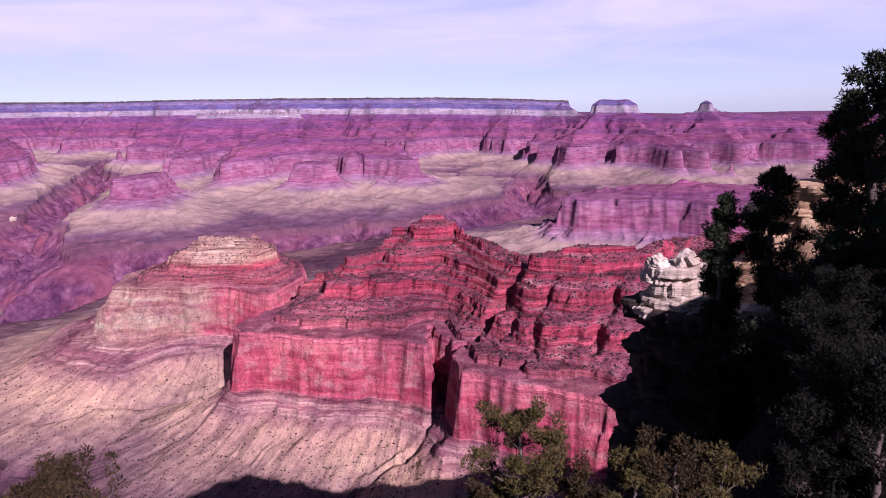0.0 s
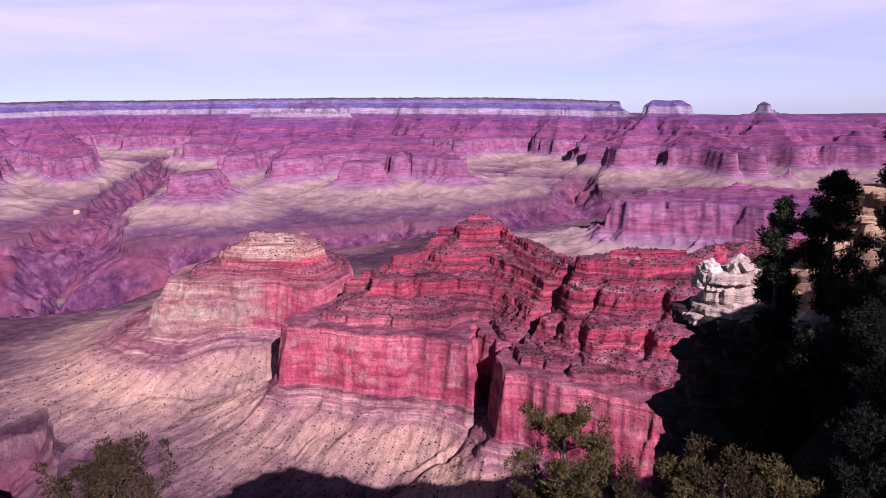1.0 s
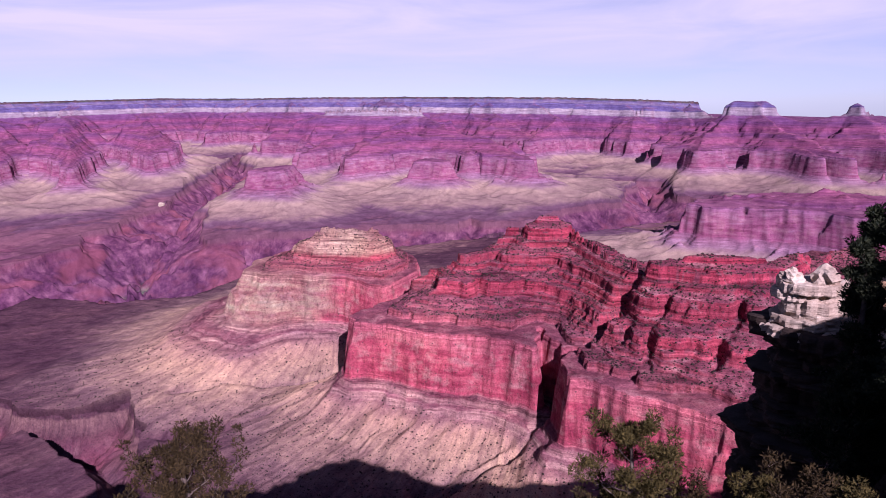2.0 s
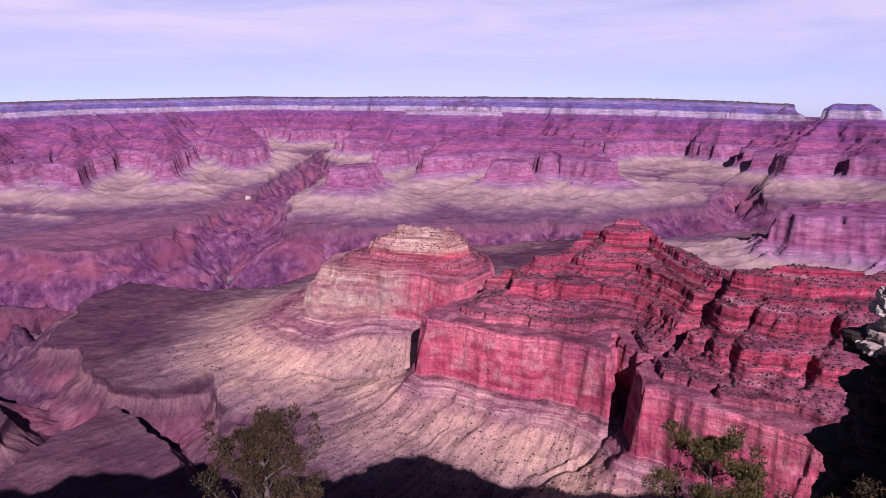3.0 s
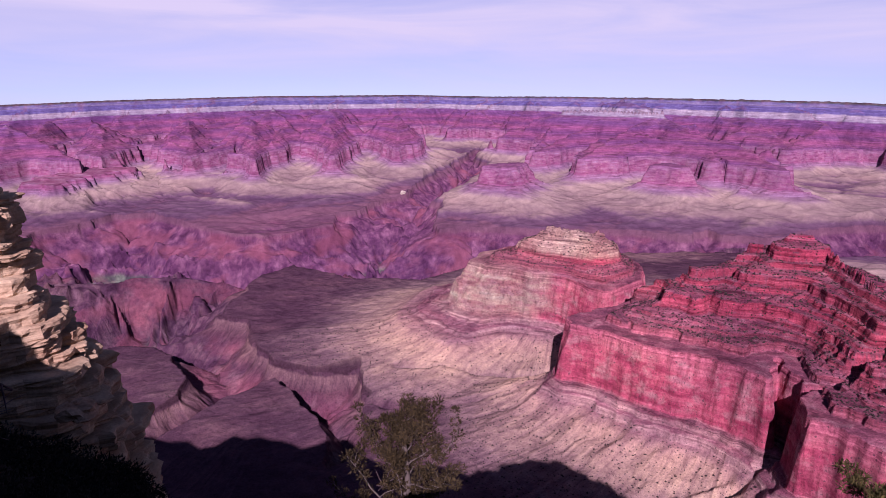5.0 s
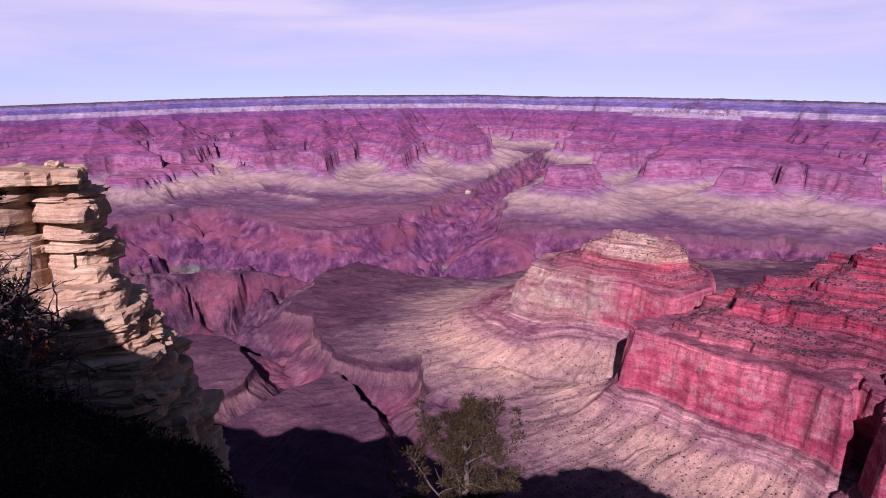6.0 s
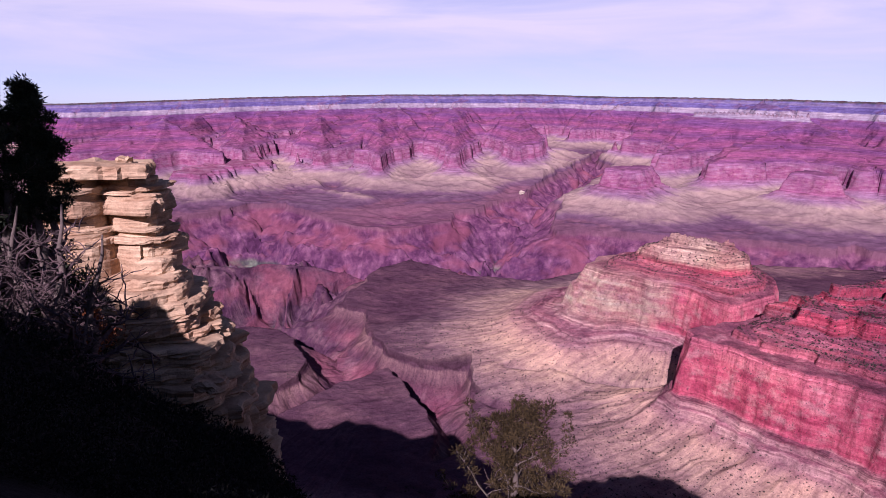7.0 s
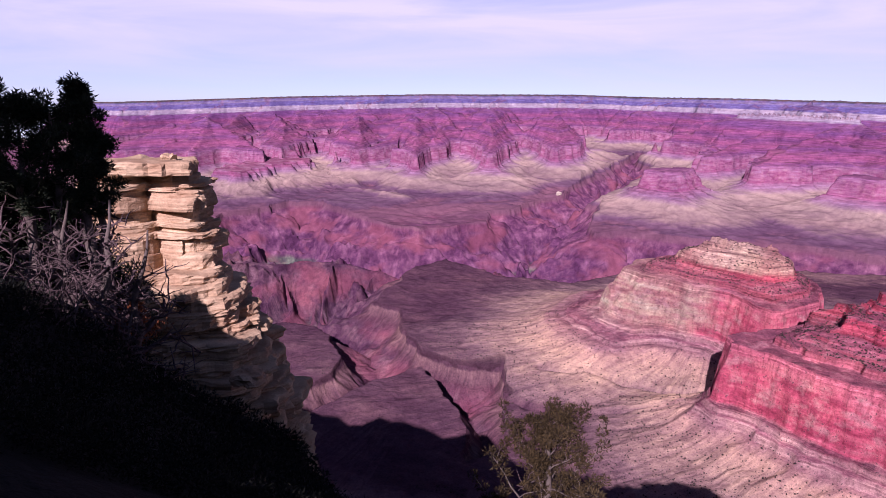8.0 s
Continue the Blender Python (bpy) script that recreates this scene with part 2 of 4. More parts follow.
# near-black soil, to carry the slope's deep shade in the colour
SHADED_SOIL = rim_rock_material("shaded_rim_soil", (0.018, 0.014, 0.012), (0.009, 0.007, 0.006), 0.7)


def plant_material(name, a, b_, rough=0.75, scale=3.0):
    m, n, l, b = shader(name, rough)
    g = n.new("ShaderNodeNewGeometry")
    rnd = ramp_node(n, l, g.outputs["Random Per Island"], [(0.0, a), (1.0, b_)])
    big = ramp_node(n, l, noise_node(n, l, g.outputs["Position"], scale, 3), [(0.3, (0.75, 0.75, 0.75)), (0.7, (1.25, 1.25, 1.25))])
    l.new(mix_node(n, l, "MULTIPLY", 1.0, rnd, big), b.inputs["Base Color"])
    return m


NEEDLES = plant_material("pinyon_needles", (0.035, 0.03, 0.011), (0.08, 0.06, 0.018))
# blackened leaves for brush and junipers in deep shade, the shade put into the colour
SHADED_LEAVES = plant_material("brush", (0.006, 0.007, 0.006), (0.016, 0.015, 0.01))
# darker needles for trees in shade: crown shade is put into the colour
JUNIPER_SHADED = plant_material("shaded_juniper_needles", (0.014, 0.019, 0.012), (0.034, 0.038, 0.018))
RUSSET = plant_material("russet_leaves", (0.16, 0.045, 0.02), (0.28, 0.10, 0.035))
SCRUB = plant_material("scrub", (0.022, 0.015, 0.014), (0.045, 0.032, 0.026))


def wood_material(name, a, b_):
    m, n, l, b = shader(name, 0.85)
    g = n.new("ShaderNodeNewGeometry")
    col = ramp_node(n, l, noise_node(n, l, g.outputs["Position"], 6.0, 5, 0.65), [(0.3, a), (0.7, b_)])
    l.new(col, b.inputs["Base Color"])
    bump = n.new("ShaderNodeBump")
    bump.inputs["Strength"].default_value, bump.inputs["Distance"].default_value = 0.6, 0.02
    l.new(noise_node(n, l, g.outputs["Position"], 30.0, 4, 0.6), bump.inputs["Height"])
    l.new(bump.outputs[0], b.inputs["Normal"])
    return m


BARK = wood_material("bark", (0.06, 0.045, 0.036), (0.14, 0.105, 0.085))
DEADWOOD = wood_material("dead_wood", (0.03, 0.02, 0.019), (0.14, 0.092, 0.084))


# ---- noise on arrays ----
TABLE = (np.random.default_rng(4).random(512 * 512) - 0.5).astype(np.float32)


def value_noise(x, y, seed):
    ix, iy = np.floor(x), np.floor(y)
    fx, fy = (x - ix).astype(np.float32), (y - iy).astype(np.float32)
    fx, fy = fx * fx * (3 - 2 * fx), fy * fy * (3 - 2 * fy)
    ix, iy = (ix.astype(np.int32) + seed * 131) & 511, (iy.astype(np.int32) + seed * 57) & 511
    ix1, r0, r1 = (ix + 1) & 511, iy << 9, ((iy + 1) & 511) << 9
    a, b, c, d = TABLE[r0 + ix], TABLE[r0 + ix1], TABLE[r1 + ix], TABLE[r1 + ix1]
    return (a + (b - a) * fx) * (1 - fy) + (c + (d - c) * fx) * fy


def fbm(x, y, wave, seed, octaves=4, gain=0.5):
    total, amp = 0.0, 1.0
    for i in range(octaves):
        total = total + amp * value_noise(x / wave + 17.3 * i, y / wave - 9.1 * i, seed + i)
        wave, amp = wave / 2.03, amp * gain
    return total


def ridged(x, y, wave, seed, octaves=3):
    total, amp = 0.0, 1.0
    for i in range(octaves):
        total = total + amp * (1 - np.abs(value_noise(x / wave + 5.7 * i, y / wave + 3.3 * i, seed + i)) * 4)
        wave, amp = wave / 2.1, amp * 0.5
    return total


def smooth(a, b, x):
    t = np.clip((x - a) / (b - a), 0, 1)
    return t * t * (3 - 2 * t)


# ---- the canyon ----
# how the ground falls with the way out from the rim's edge: flat benches, cliffs and slopes
FALL_Q = [-1, 0, 40, 160, 190, 360, 385, 430, 445, 505, 520, 580, 598, 660, 672, 720, 731, 735, 748, 762, 768, 784, 790, 812, 860, 960, 1150, 1400, 1900, 1918, 2000, 2400, 2500]
FALL_S = [4, 0, -90, -170, -270, -360, -405, -420, -462, -485, -525, -548, -590, -612, -630, -640, -706, -712, -800, -808, -822, -830, -846, -858, -885, -915, -945, -965, -985, -1050, -1095, -1400, -1405]
DIP = 0.019  # the beds rise ahead


def level_to_q(s):
    return np.interp(-np.asarray(s, float), [-v for v in FALL_S], FALL_Q)


def to_line(x, y, pts, values=None, closed=False):
    """Distance to a line of points, the value along it and the run along it."""
    best = np.full(x.shape, 1e12, np.float32)
    val, run = np.zeros_like(best), np.zeros_like(best)
    walked, k = 0.0, len(pts)
    for i in range(k if closed else k - 1):
        (ax, ay), (bx, by) = pts[i][:2], pts[(i + 1) % k][:2]
        dx, dy = bx - ax, by - ay
        length = math.hypot(dx, dy)
        t = np.clip(((x - ax) * dx + (y - ay) * dy) / length**2, 0, 1)
        d = (x - ax - t * dx) ** 2 + (y - ay - t * dy) ** 2
        near = d < best
        best = np.where(near, d, best)
        run = np.where(near, walked + t * length, run)
        if values is not None:
            val = np.where(near, values[i] + t * (values[(i + 1) % k] - values[i]), val)
        walked += length
    return np.sqrt(best), val, run


def inside(x, y, pts):
    res = np.zeros(x.shape, bool)
    for i in range(len(pts)):
        (ax, ay), (bx, by) = pts[i][:2], pts[(i + 1) % len(pts)][:2]
        if ay != by:
            res ^= ((ay > y) != (by > y)) & (x < (bx - ax) * (y - ay) / (by - ay) + ax)
    return res


Q_EDGE = 720.0


def mass(x, y, edge, crest, area=False, seed=1, rough=1.0, grain=1.0, spread=1.0, worn=None, heart=None):
    """The way out q for one rock mass: edge is the plan of its great red cliff, crest its ridge line (or its flat top) with levels."""
    qs = [float(level_to_q(c[2])) for c in crest]
    de, _, _ = to_line(x, y, edge, closed=True)
    hx, hy = heart or (sum(p[0] for p in edge) / len(edge), sum(p[1] for p in edge) / len(edge))
    run = np.arctan2(x - hx, hy - y) * (800.0 if heart else float(np.mean([math.hypot(p[0] - hx, p[1] - hy) for p in edge])))  # the slopes fan out from the heart of the mass
    into = inside(x, y, edge)
    if area:
        dc, qc, _ = to_line(x, y, crest, qs, closed=True)
        dc = np.where(inside(x, y, crest), 0, dc)
        top = qc + (Q_EDGE - qc) * dc / (dc + de + 1e-3)
    else:
        top, dc = np.full(x.shape, 1e6, np.float32), np.full(x.shape, 1e6, np.float32)
        for i in range(len(crest) - 1):
            d, v, _ = to_line(x, y, crest[i : i + 2], qs[i : i + 2])
            top = np.minimum(top, v + (Q_EDGE - v) * d / (d + de + 1e-3))
            dc = np.minimum(dc, d)
    out = de * spread
    if worn is not None:  # a cliff that has crumbled to steps along part of its length
        x0, x1 = worn
        w = smooth(x1, x0, x)
        rough = rough * (1 - 0.7 * w)
        out = out * (1 - w) + w * (0.3 * np.minimum(de, 300) + np.maximum(de - 300, 0))
    q = np.where(into, top, Q_EDGE + out)
    # buttresses and bays, then gullies on the slopes below
    soft = smooth(0, 90 * grain, dc)
    bays = fbm(x, y, 260 * grain, seed, 3) * 44 - (ridged(x, y, 105 * grain, seed + 9, 3) - 0.6) * 17 + fbm(x, y, 24 * grain, seed + 15, 2) * 7
    if grain > 2.5:  # long spurs between ravines
        bays = bays + 105 * (np.abs(fbm(x, y, 1500, seed + 40, 3)) * 4 - 0.5)
    g1 = (0.6 - ridged(run + fbm(x, y, 90 * grain, seed + 17, 2) * 30 * grain, de * 0.12, 62 * grain, seed + 21, 4)) * 46 * smooth(20 * grain, 160 * grain, de)
    g2 = (0.6 - ridged(run + fbm(x, y, 300 * grain, seed + 18, 2) * 90 * grain, de * 0.08, 230 * grain, seed + 25, 3)) * 95 * smooth(60 * grain, 420 * grain, de)
    return q + ((bays * soft * grain**1.15 + (g1 + g2) * (~into) * grain**1.2) * rough).astype(np.float32), run, de


def massif(x, y, lines, rim=None, seed=1, fall=0.72, rough=1.0):
    """The way out q for a branching mountain: it falls away evenly from crest lines (x, y, level), and from a flat top if it has one."""
    q = np.full(x.shape, 1e6, np.float32)
    dist, flow = np.full(x.shape, 1e6, np.float32), np.zeros(x.shape, np.float32)
    if rim is not None:
        d, _, run = to_line(x, y, rim, closed=True)
        top = inside(x, y, rim)
        q, dist, flow = np.where(top, -1, d * fall), np.where(top, 0, d), run
    for i, line in enumerate(lines):
        d, v, run = to_line(x, y, line, [float(level_to_q(c[2])) for c in line])
        here = v + d * fall < q
        q = np.where(here, v + d * fall, q)
        dist, flow = np.where(here, d, dist), np.where(here, run + 977.0 * i, flow)
    soft = smooth(15, 320, dist)
    wx, wy = x + fbm(x, y, 800, seed + 3, 2) * 260, y + fbm(x, y, 800, seed + 4, 2) * 260
    q = q + rough * soft * ((0.62 - ridged(wx, wy, 950, seed, 4)) * 125 + fbm(x, y, 150, seed + 9, 3) * 46)
    q = np.where(q > 790, 790 + (q - 790) * 0.42, q)
    q = q + (0.62 - ridged(wx, wy, 700, seed + 25, 3)) * 75 * smooth(790, 1050, q) * rough
    return q.astype(np.float32), flow, dist


# plans: edge of the red cliff, and crest (x, y, level)
RIDGE = dict(
    edge=[(-612, 1800), (-585, 1750), (-460, 1740), (-376, 1696), (-291, 1677), (-136, 1655), (-58, 1592), (-46, 1604), (-42, 1752), (26, 1446), (102, 1409), (162, 1360), (256, 1325), (330, 1275), (420, 1210), (700, 1180), (1100, 1080), (1500, 900),
          (2000, 1300), (1600, 2400), (1000, 2750), (600, 2420), (250, 2380), (0, 2480), (-220, 2420), (-400, 2250), (-540, 1960)],
    crest=[(-520, 2080, -625), (-470, 2060, -590), (-390, 2080, -545), (-290, 2020, -480), (-235, 2080, -482), (-165, 2180, -440), (-90, 2180, -425), (-60, 2175, -395), (0, 2175, -395), (25, 2180, -430), (86, 2014, -442), (166, 1809, -454), (226, 1714, -435), (258, 1686, -411), (371, 1692, -398), (538, 1692, -412), (930, 2200, -485), (1300, 1650, -360), (1500, 1300, -300)],
)
PALE = dict(
    edge=[(-1190, 2290), (-1100, 2235), (-1000, 2245), (-906, 2215), (-770, 2225), (-590, 2105), (-555, 2200), (-520, 2330), (-560, 2520), (-800, 2850), (-1100, 2750), (-1220, 2450)],
    crest=[(-1090, 2380, -636), (-1010, 2370, -600), (-965, 2350, -530), (-900, 2335, -500), (-810, 2345, -498), (-700, 2320, -512), (-640, 2370, -535), (-700, 2450, -510), (-880, 2460, -500), (-940, 2400, -505), (-800, 2400, -497), (-640, 2370, -535), (-585, 2310, -610)],
)
MESA_E = dict(
    edge=[(735, 3900), (800, 3790), (1035, 3720), (1250, 3640), (1450, 3460), (1800, 3350), (2300, 3500), (2300, 4200), (1700, 4300), (1200, 4250), (850, 4150)],
    crest=[(900, 3950, -636), (1250, 3850, -625), (1380, 3870, -575), (1450, 3890, -548), (1530, 3900, -575), (1650, 3900, -625), (2100, 3850, -636)],
)
BUTTE_A = dict(edge=[(-2862, 5766), (-2691, 5660), (-2546, 5647), (-2506, 5799), (-2559, 6162), (-2724, 6195), (-2823, 6030)], crest=[(-2730, 5832, -632), (-2625, 5898, -625), (-2625, 6096, -632)])
BUTTE_B = dict(edge=[(-1433, 6456), (-1289, 6392), (-1131, 6370), (-1102, 6514), (-1217, 6802), (-1397, 6766)], crest=[(-1347, 6550, -632), (-1181, 6550, -628)])
TEMPLE = (
    [(-1910, 8830, -250), (-1850, 8800, -165), (-1800, 8790, -250), (-1650, 8450, -300), (-1500, 8000, -380), (-1000, 7350, -560), (-939, 6950, -632)],
    [(-1500, 8000, -380), (-700, 7300, -500), (-300, 6500, -632)],
    [(-1910, 8830, -250), (-2000, 8000, -340), (-2200, 7050, -560), (-2230, 6800, -632)],
    [(-2450, 9900, -120), (-2700, 9000, -330), (-2950, 7900, -560), (-3000, 7350, -632)],
    [(-1910, 8830, -190), (-2400, 9000, -190), (-2900, 9100, -185), (-3300, 9200, -210), (-3700, 9300, -330)],
    [(-1910, 8830, -250), (-2100, 9100, -215), (-2350, 9600, -170), (-2450, 9900, -110), (-2900, 10600, -60), (-3200, 11900, 0)],
)
TOWER = (
    [(2110, 8720, -100), (2480, 8700, -100), (2620, 8600, -240), (2850, 8450, -340), (3100, 8330, -270), (3280, 8260, -200), (3340, 8260, -125), (3400, 8220, -200), (3700, 8000, -290), (4300, 7500, -450), (4700, 6900, -632)],
    [(2110, 8720, -100), (1950, 8400, -320), (1600, 7800, -520), (1430, 7250, -632)],
    [(1600, 7800, -520), (1250, 7850, -632)],
    [(2350, 8700, -100), (2400, 8050, -350), (2350, 7200, -560), (2340, 6480, -632)],
    [(2380, 7600, -450), (2530, 6400, -632)],
    [(3340, 8260, -125), (3300, 7600, -430), (3200, 7000, -632)],
    [(2200, 8720, -100), (2250, 9500, -280), (2200, 10500, -200), (2100, 11400, -20)],
    [(4300, 7500, -450), (5500, 8000, -400), (7500, 8500, -380), (9500, 8200, -400)],
)
MESA_W = dict(
    edge=[(-6240, 3430), (-6480, 3660), (-6540, 3940), (-6670, 4180), (-6600, 4440), (-6670, 4660), (-6960, 4800), (-7320, 4560), (-7260, 4200), (-7080, 3720), (-6600, 3380)],
    crest=[(-6480, 3550, -632), (-6840, 4020, -612), (-6940, 4560, -628)],
)
PYRAMID = (
    [(-8690, 4300, -300), (-8625, 4271, -205), (-8560, 4250, -300), (-8100, 4000, -430), (-7560, 3600, -632)],
    [(-8100, 4000, -430), (-7900, 3150, -632)],
    [(-8560, 4250, -300), (-7800, 4300, -480), (-7000, 4180, -632)],
    [(-8690, 4300, -300), (-9200, 4600, -430), (-10200, 5400, -480), (-11800, 6600, -320)],
    [(-8800, 4200, -330), (-9100, 3600, -480), (-9300, 3000, -632)],
)
SPURS = (
    [(-7760, 7890, -250), (-7730, 7870, -190), (-7690, 7840, -250), (-7200, 7000, -420), (-6700, 6000, -570), (-6510, 5400, -632)],
    [(-7690, 7840, -250), (-7000, 7400, -400), (-6400, 6600, -550), (-6110, 5850, -632)],
    [(-7760, 7890, -250), (-7900, 7000, -420), (-8200, 6200, -570), (-8350, 5800, -632)],
    [(-7080, 8470, -250), (-7050, 8450, -185), (-7010, 8420, -250), (-6300, 7800, -430), (-5680, 7050, -632)],
    [(-7730, 7870, -190), (-7400, 8300, -400), (-7080, 8470, -250), (-7800, 9400, -430), (-8700, 10500, -320), (-9300, 11800, 0)],
    [(-9468, 6007, -330), (-8217, 5266, -500), (-7283, 4621, -636)],
    [(-8115, 6543, -330), (-7034, 5713, -500), (-6340, 5112, -636)],
    [(-7097, 6807, -330), (-6174, 5954, -500), (-5459, 5236, -636)],
    [(-6191, 7454, -330), (-5508, 6649, -500), (-4953, 5963, -636)],
    [(-5662, 8410, -330), (-5155, 7659, -500), (-4718, 7008, -636)],
    [(-9412, 4116, -330), (-8687, 3863, -500), (-7843, 3430, -636)],
)
WALL_RIM = [(-24000, 5600), (-14500, 5700), (-12500, 7200), (-11000, 9300), (-9600, 11500), (-8700, 12000), (-7800, 13800), (-6200, 13000), (-4800, 12300), (-3300, 12300), (-2000, 12000), (-900, 11700), (500, 11500), (1500, 11300), (2300, 11700), (2400, 13000), (2400, 26000), (-24000, 26000)]


def rim_spurs():
    """Short spurs that run out from the far rim towards the river."""
    rng, lines = random.Random(17), []
    for (ax, ay), (bx, by) in zip(WALL_RIM[1:14], WALL_RIM[2:15]):
        length = math.hypot(bx - ax, by - ay)
        for k in range(max(1, round(length / 1000))):
            f = (k + rng.uniform(0.25, 0.75)) / max(1, round(length / 1000))
            x, y = ax + (bx - ax) * f, ay + (by - ay) * f
            ux, uy = 0.24, -0.97
            j1, j2, far = rng.uniform(-350, 350), rng.uniform(-600, 600), rng.uniform(1500, 2600)
            lines.append([(x, y, -20), (x + ux * far * 0.45 - uy * j1, y + uy * far * 0.45 + ux * j1, rng.uniform(-260, -330)), (x + ux * far - uy * j2, y + uy * far + ux * j2, -628)])
    return lines


WALL_SPURS = rim_spurs()
FAR_EAST = dict(edge=[(2000, 13000), (5000, 12000), (14000, 12000), (14000, 26000), (2000, 26000)], crest=[(2300, 14000, -300), (4500, 14000, -310), (7000, 13700, -300), (13000, 13500, -290), (13000, 26000, -290), (2300, 26000, -290)])
RIM = [(-9000, -5200), (-4200, -1700), (-1500, -520), (-1013, -325), (-763, -240), (-613, -160), (-526, -108), (-359, -48), (-270, -62), (-130, -38), (-40, -12), (0, -3), (25, 5), (46, 41), (78, 82), (130, 112), (232, 130), (386, 100), (491, 124), (640, 106), (900, 110), (1150, 280), (1400, 520), (1800, 650), (2600, 300), (6000, -1000), (9000, -9000), (-9000, -9000)]

# the flat bench above the inner gorge, as three lands; the gorge and its branches lie between them
BENCH_WEST = [(-30000, 900), (-12000, 900), (-9500, 1900), (-7500, 2300), (-6200, 2450), (-5600, 2450), (-5295, 2673), (-5443, 2859), (-5386, 3052), (-5385, 3288), (-5540, 3549), (-5281, 3796), (-4941, 3745), (-4437, 3673), (-4037, 3541), (-3717, 3634), (-3624, 3972), (-3560, 4250),
              (-3800, 4650), (-3690, 4720), (-3874, 5323), (-3857, 5756), (-4427, 7206), (-4700, 8375), (-6100, 12500), (-9300, 19900), (-30000, 19900)]
BENCH_EAST = [(-8800, 19900), (-5600, 12500), (-4600, 10000), (-4013, 8010), (-3241, 5588), (-2831, 4732), (-2560, 4380), (-2450, 4640), (-2004, 4698), (-1652, 4897), (-1253, 5041), (-811, 5053), (-761, 5353), (-604, 5201), (-194, 5247), (44, 5740), (371, 6146), (582, 6099), (700, 6900),
              (900, 7600), (1250, 7500), (1100, 6500), (1300, 6250), (1900, 6450), (3500, 6000), (7000, 7000), (14000, 8500), (20000, 9000), (20000, 30000), (-8800, 30000)]
BENCH_SOUTH = [(-30000, -9000), (-30000, -500), (-6000, 300), (-4200, 700), (-3300, 900), (-2750, 1350), (-2554, 1479), (-2419, 1454), (-2278, 1593), (-2113, 1562), (-1903, 1431), (-1767, 1300), (-1779, 1224), (-1790, 1100), (-1900, 700), (-1990, 400), (-1850, 420), (-1700, 800),
               (-1606, 1145), (-1595, 1170), (-1620, 1347), (-1645, 1527), (-1634, 1574), (-1522, 1554), (-1337, 1460), (-1228, 1382), (-1150, 1300), (-1060, 1230), (-1030, 1290), (-1125, 1475), (-1270, 1653), (-1418, 1823), (-1464, 1751), (-1591, 1700), (-1719, 1675), (-1786, 1692),
               (-1903, 1770), (-2019, 1901), (-2196, 2005), (-2389, 1974), (-2456, 2066), (-2568, 2323), (-2741, 2638), (-2724, 2892), (-2395, 2834), (-2231, 2790), (-2018, 2872), (-1876, 2935), (-1774, 3115), (-1500, 3500), (-1040, 4286), (-721, 4441), (-333, 4523), (197, 4726),
               (421, 4899), (700, 5150), (1500, 5500), (3500, 5200), (7000, 6000), (14000, 7500), (20000, 7500), (20000, -9000)]
SCHIST_SPUR = [(-4300, 1750, -1020), (-3900, 2100, -1050), (-3760, 2280, -1080), (-3690, 2525, -1080), (-3440, 2715, -1090), (-3150, 2880, -1190), (-2950, 3050, -1330)]
GULLIES = ([(251, 1741), (171, 1670), (84, 1621), (8, 1580), (-20, 1640)], [(175, 1700), (170, 1560), (120, 1560), (65, 1600), (10, 1640)], [(15, 1560), (-40, 1560), (-110, 1600)], [(400, 1900), (360, 1800), (270, 1620), (200, 1480), (150, 1400)], [(-230, 1900), (-245, 1960)], [(560, 1900), (470, 1650), (350, 1430)])
WASHES = ([(0, 1640), (-10, 1580), (-70, 1535), (-157, 1460), (-300, 1330)], [(-62, 1600), (-120, 1550), (-230, 1440), (-330, 1350)], [(-640, 1860), (-800, 1780), (-1000, 1640), (-1200, 1560)], [(-700, 1960), (-960, 1900), (-1240, 1800)])
MASSES = ((RIDGE, dict(rough=0.5, heart=(60, 2500))), (PALE, dict(rough=0.26, worn=(-1050, -880), spread=0.9)), (MESA_E, dict(rough=0.8, grain=1.4, spread=0.7)), (BUTTE_A, dict(rough=0.3, grain=2.0, spread=0.4)), (BUTTE_B, dict(rough=0.3, grain=2.0, spread=0.4)),
          (TEMPLE, dict(fall=0.8, rough=1.5)), (TOWER, dict(fall=0.85, rough=1.5)), (MESA_W, dict(rough=0.8, grain=2.0, spread=0.6)), (PYRAMID, dict(fall=0.9, rough=1.0)), (SPURS, dict(fall=0.95, rough=1.5)), (WALL_SPURS, dict(rim=WALL_RIM, fall=1.15, rough=1.9)), (FAR_EAST, dict(rough=0.5, area=True, grain=3.0, spread=0.4)))


def reaches(x, y, pts, margin):
    """Which places lie within the margin of the points' box."""
    px, py = [p[0] for p in pts], [p[1] for p in pts]
    return np.flatnonzero((x > min(px) - margin) & (x < max(px) + margin) & (y > min(py) - margin) & (y < max(py) + margin))


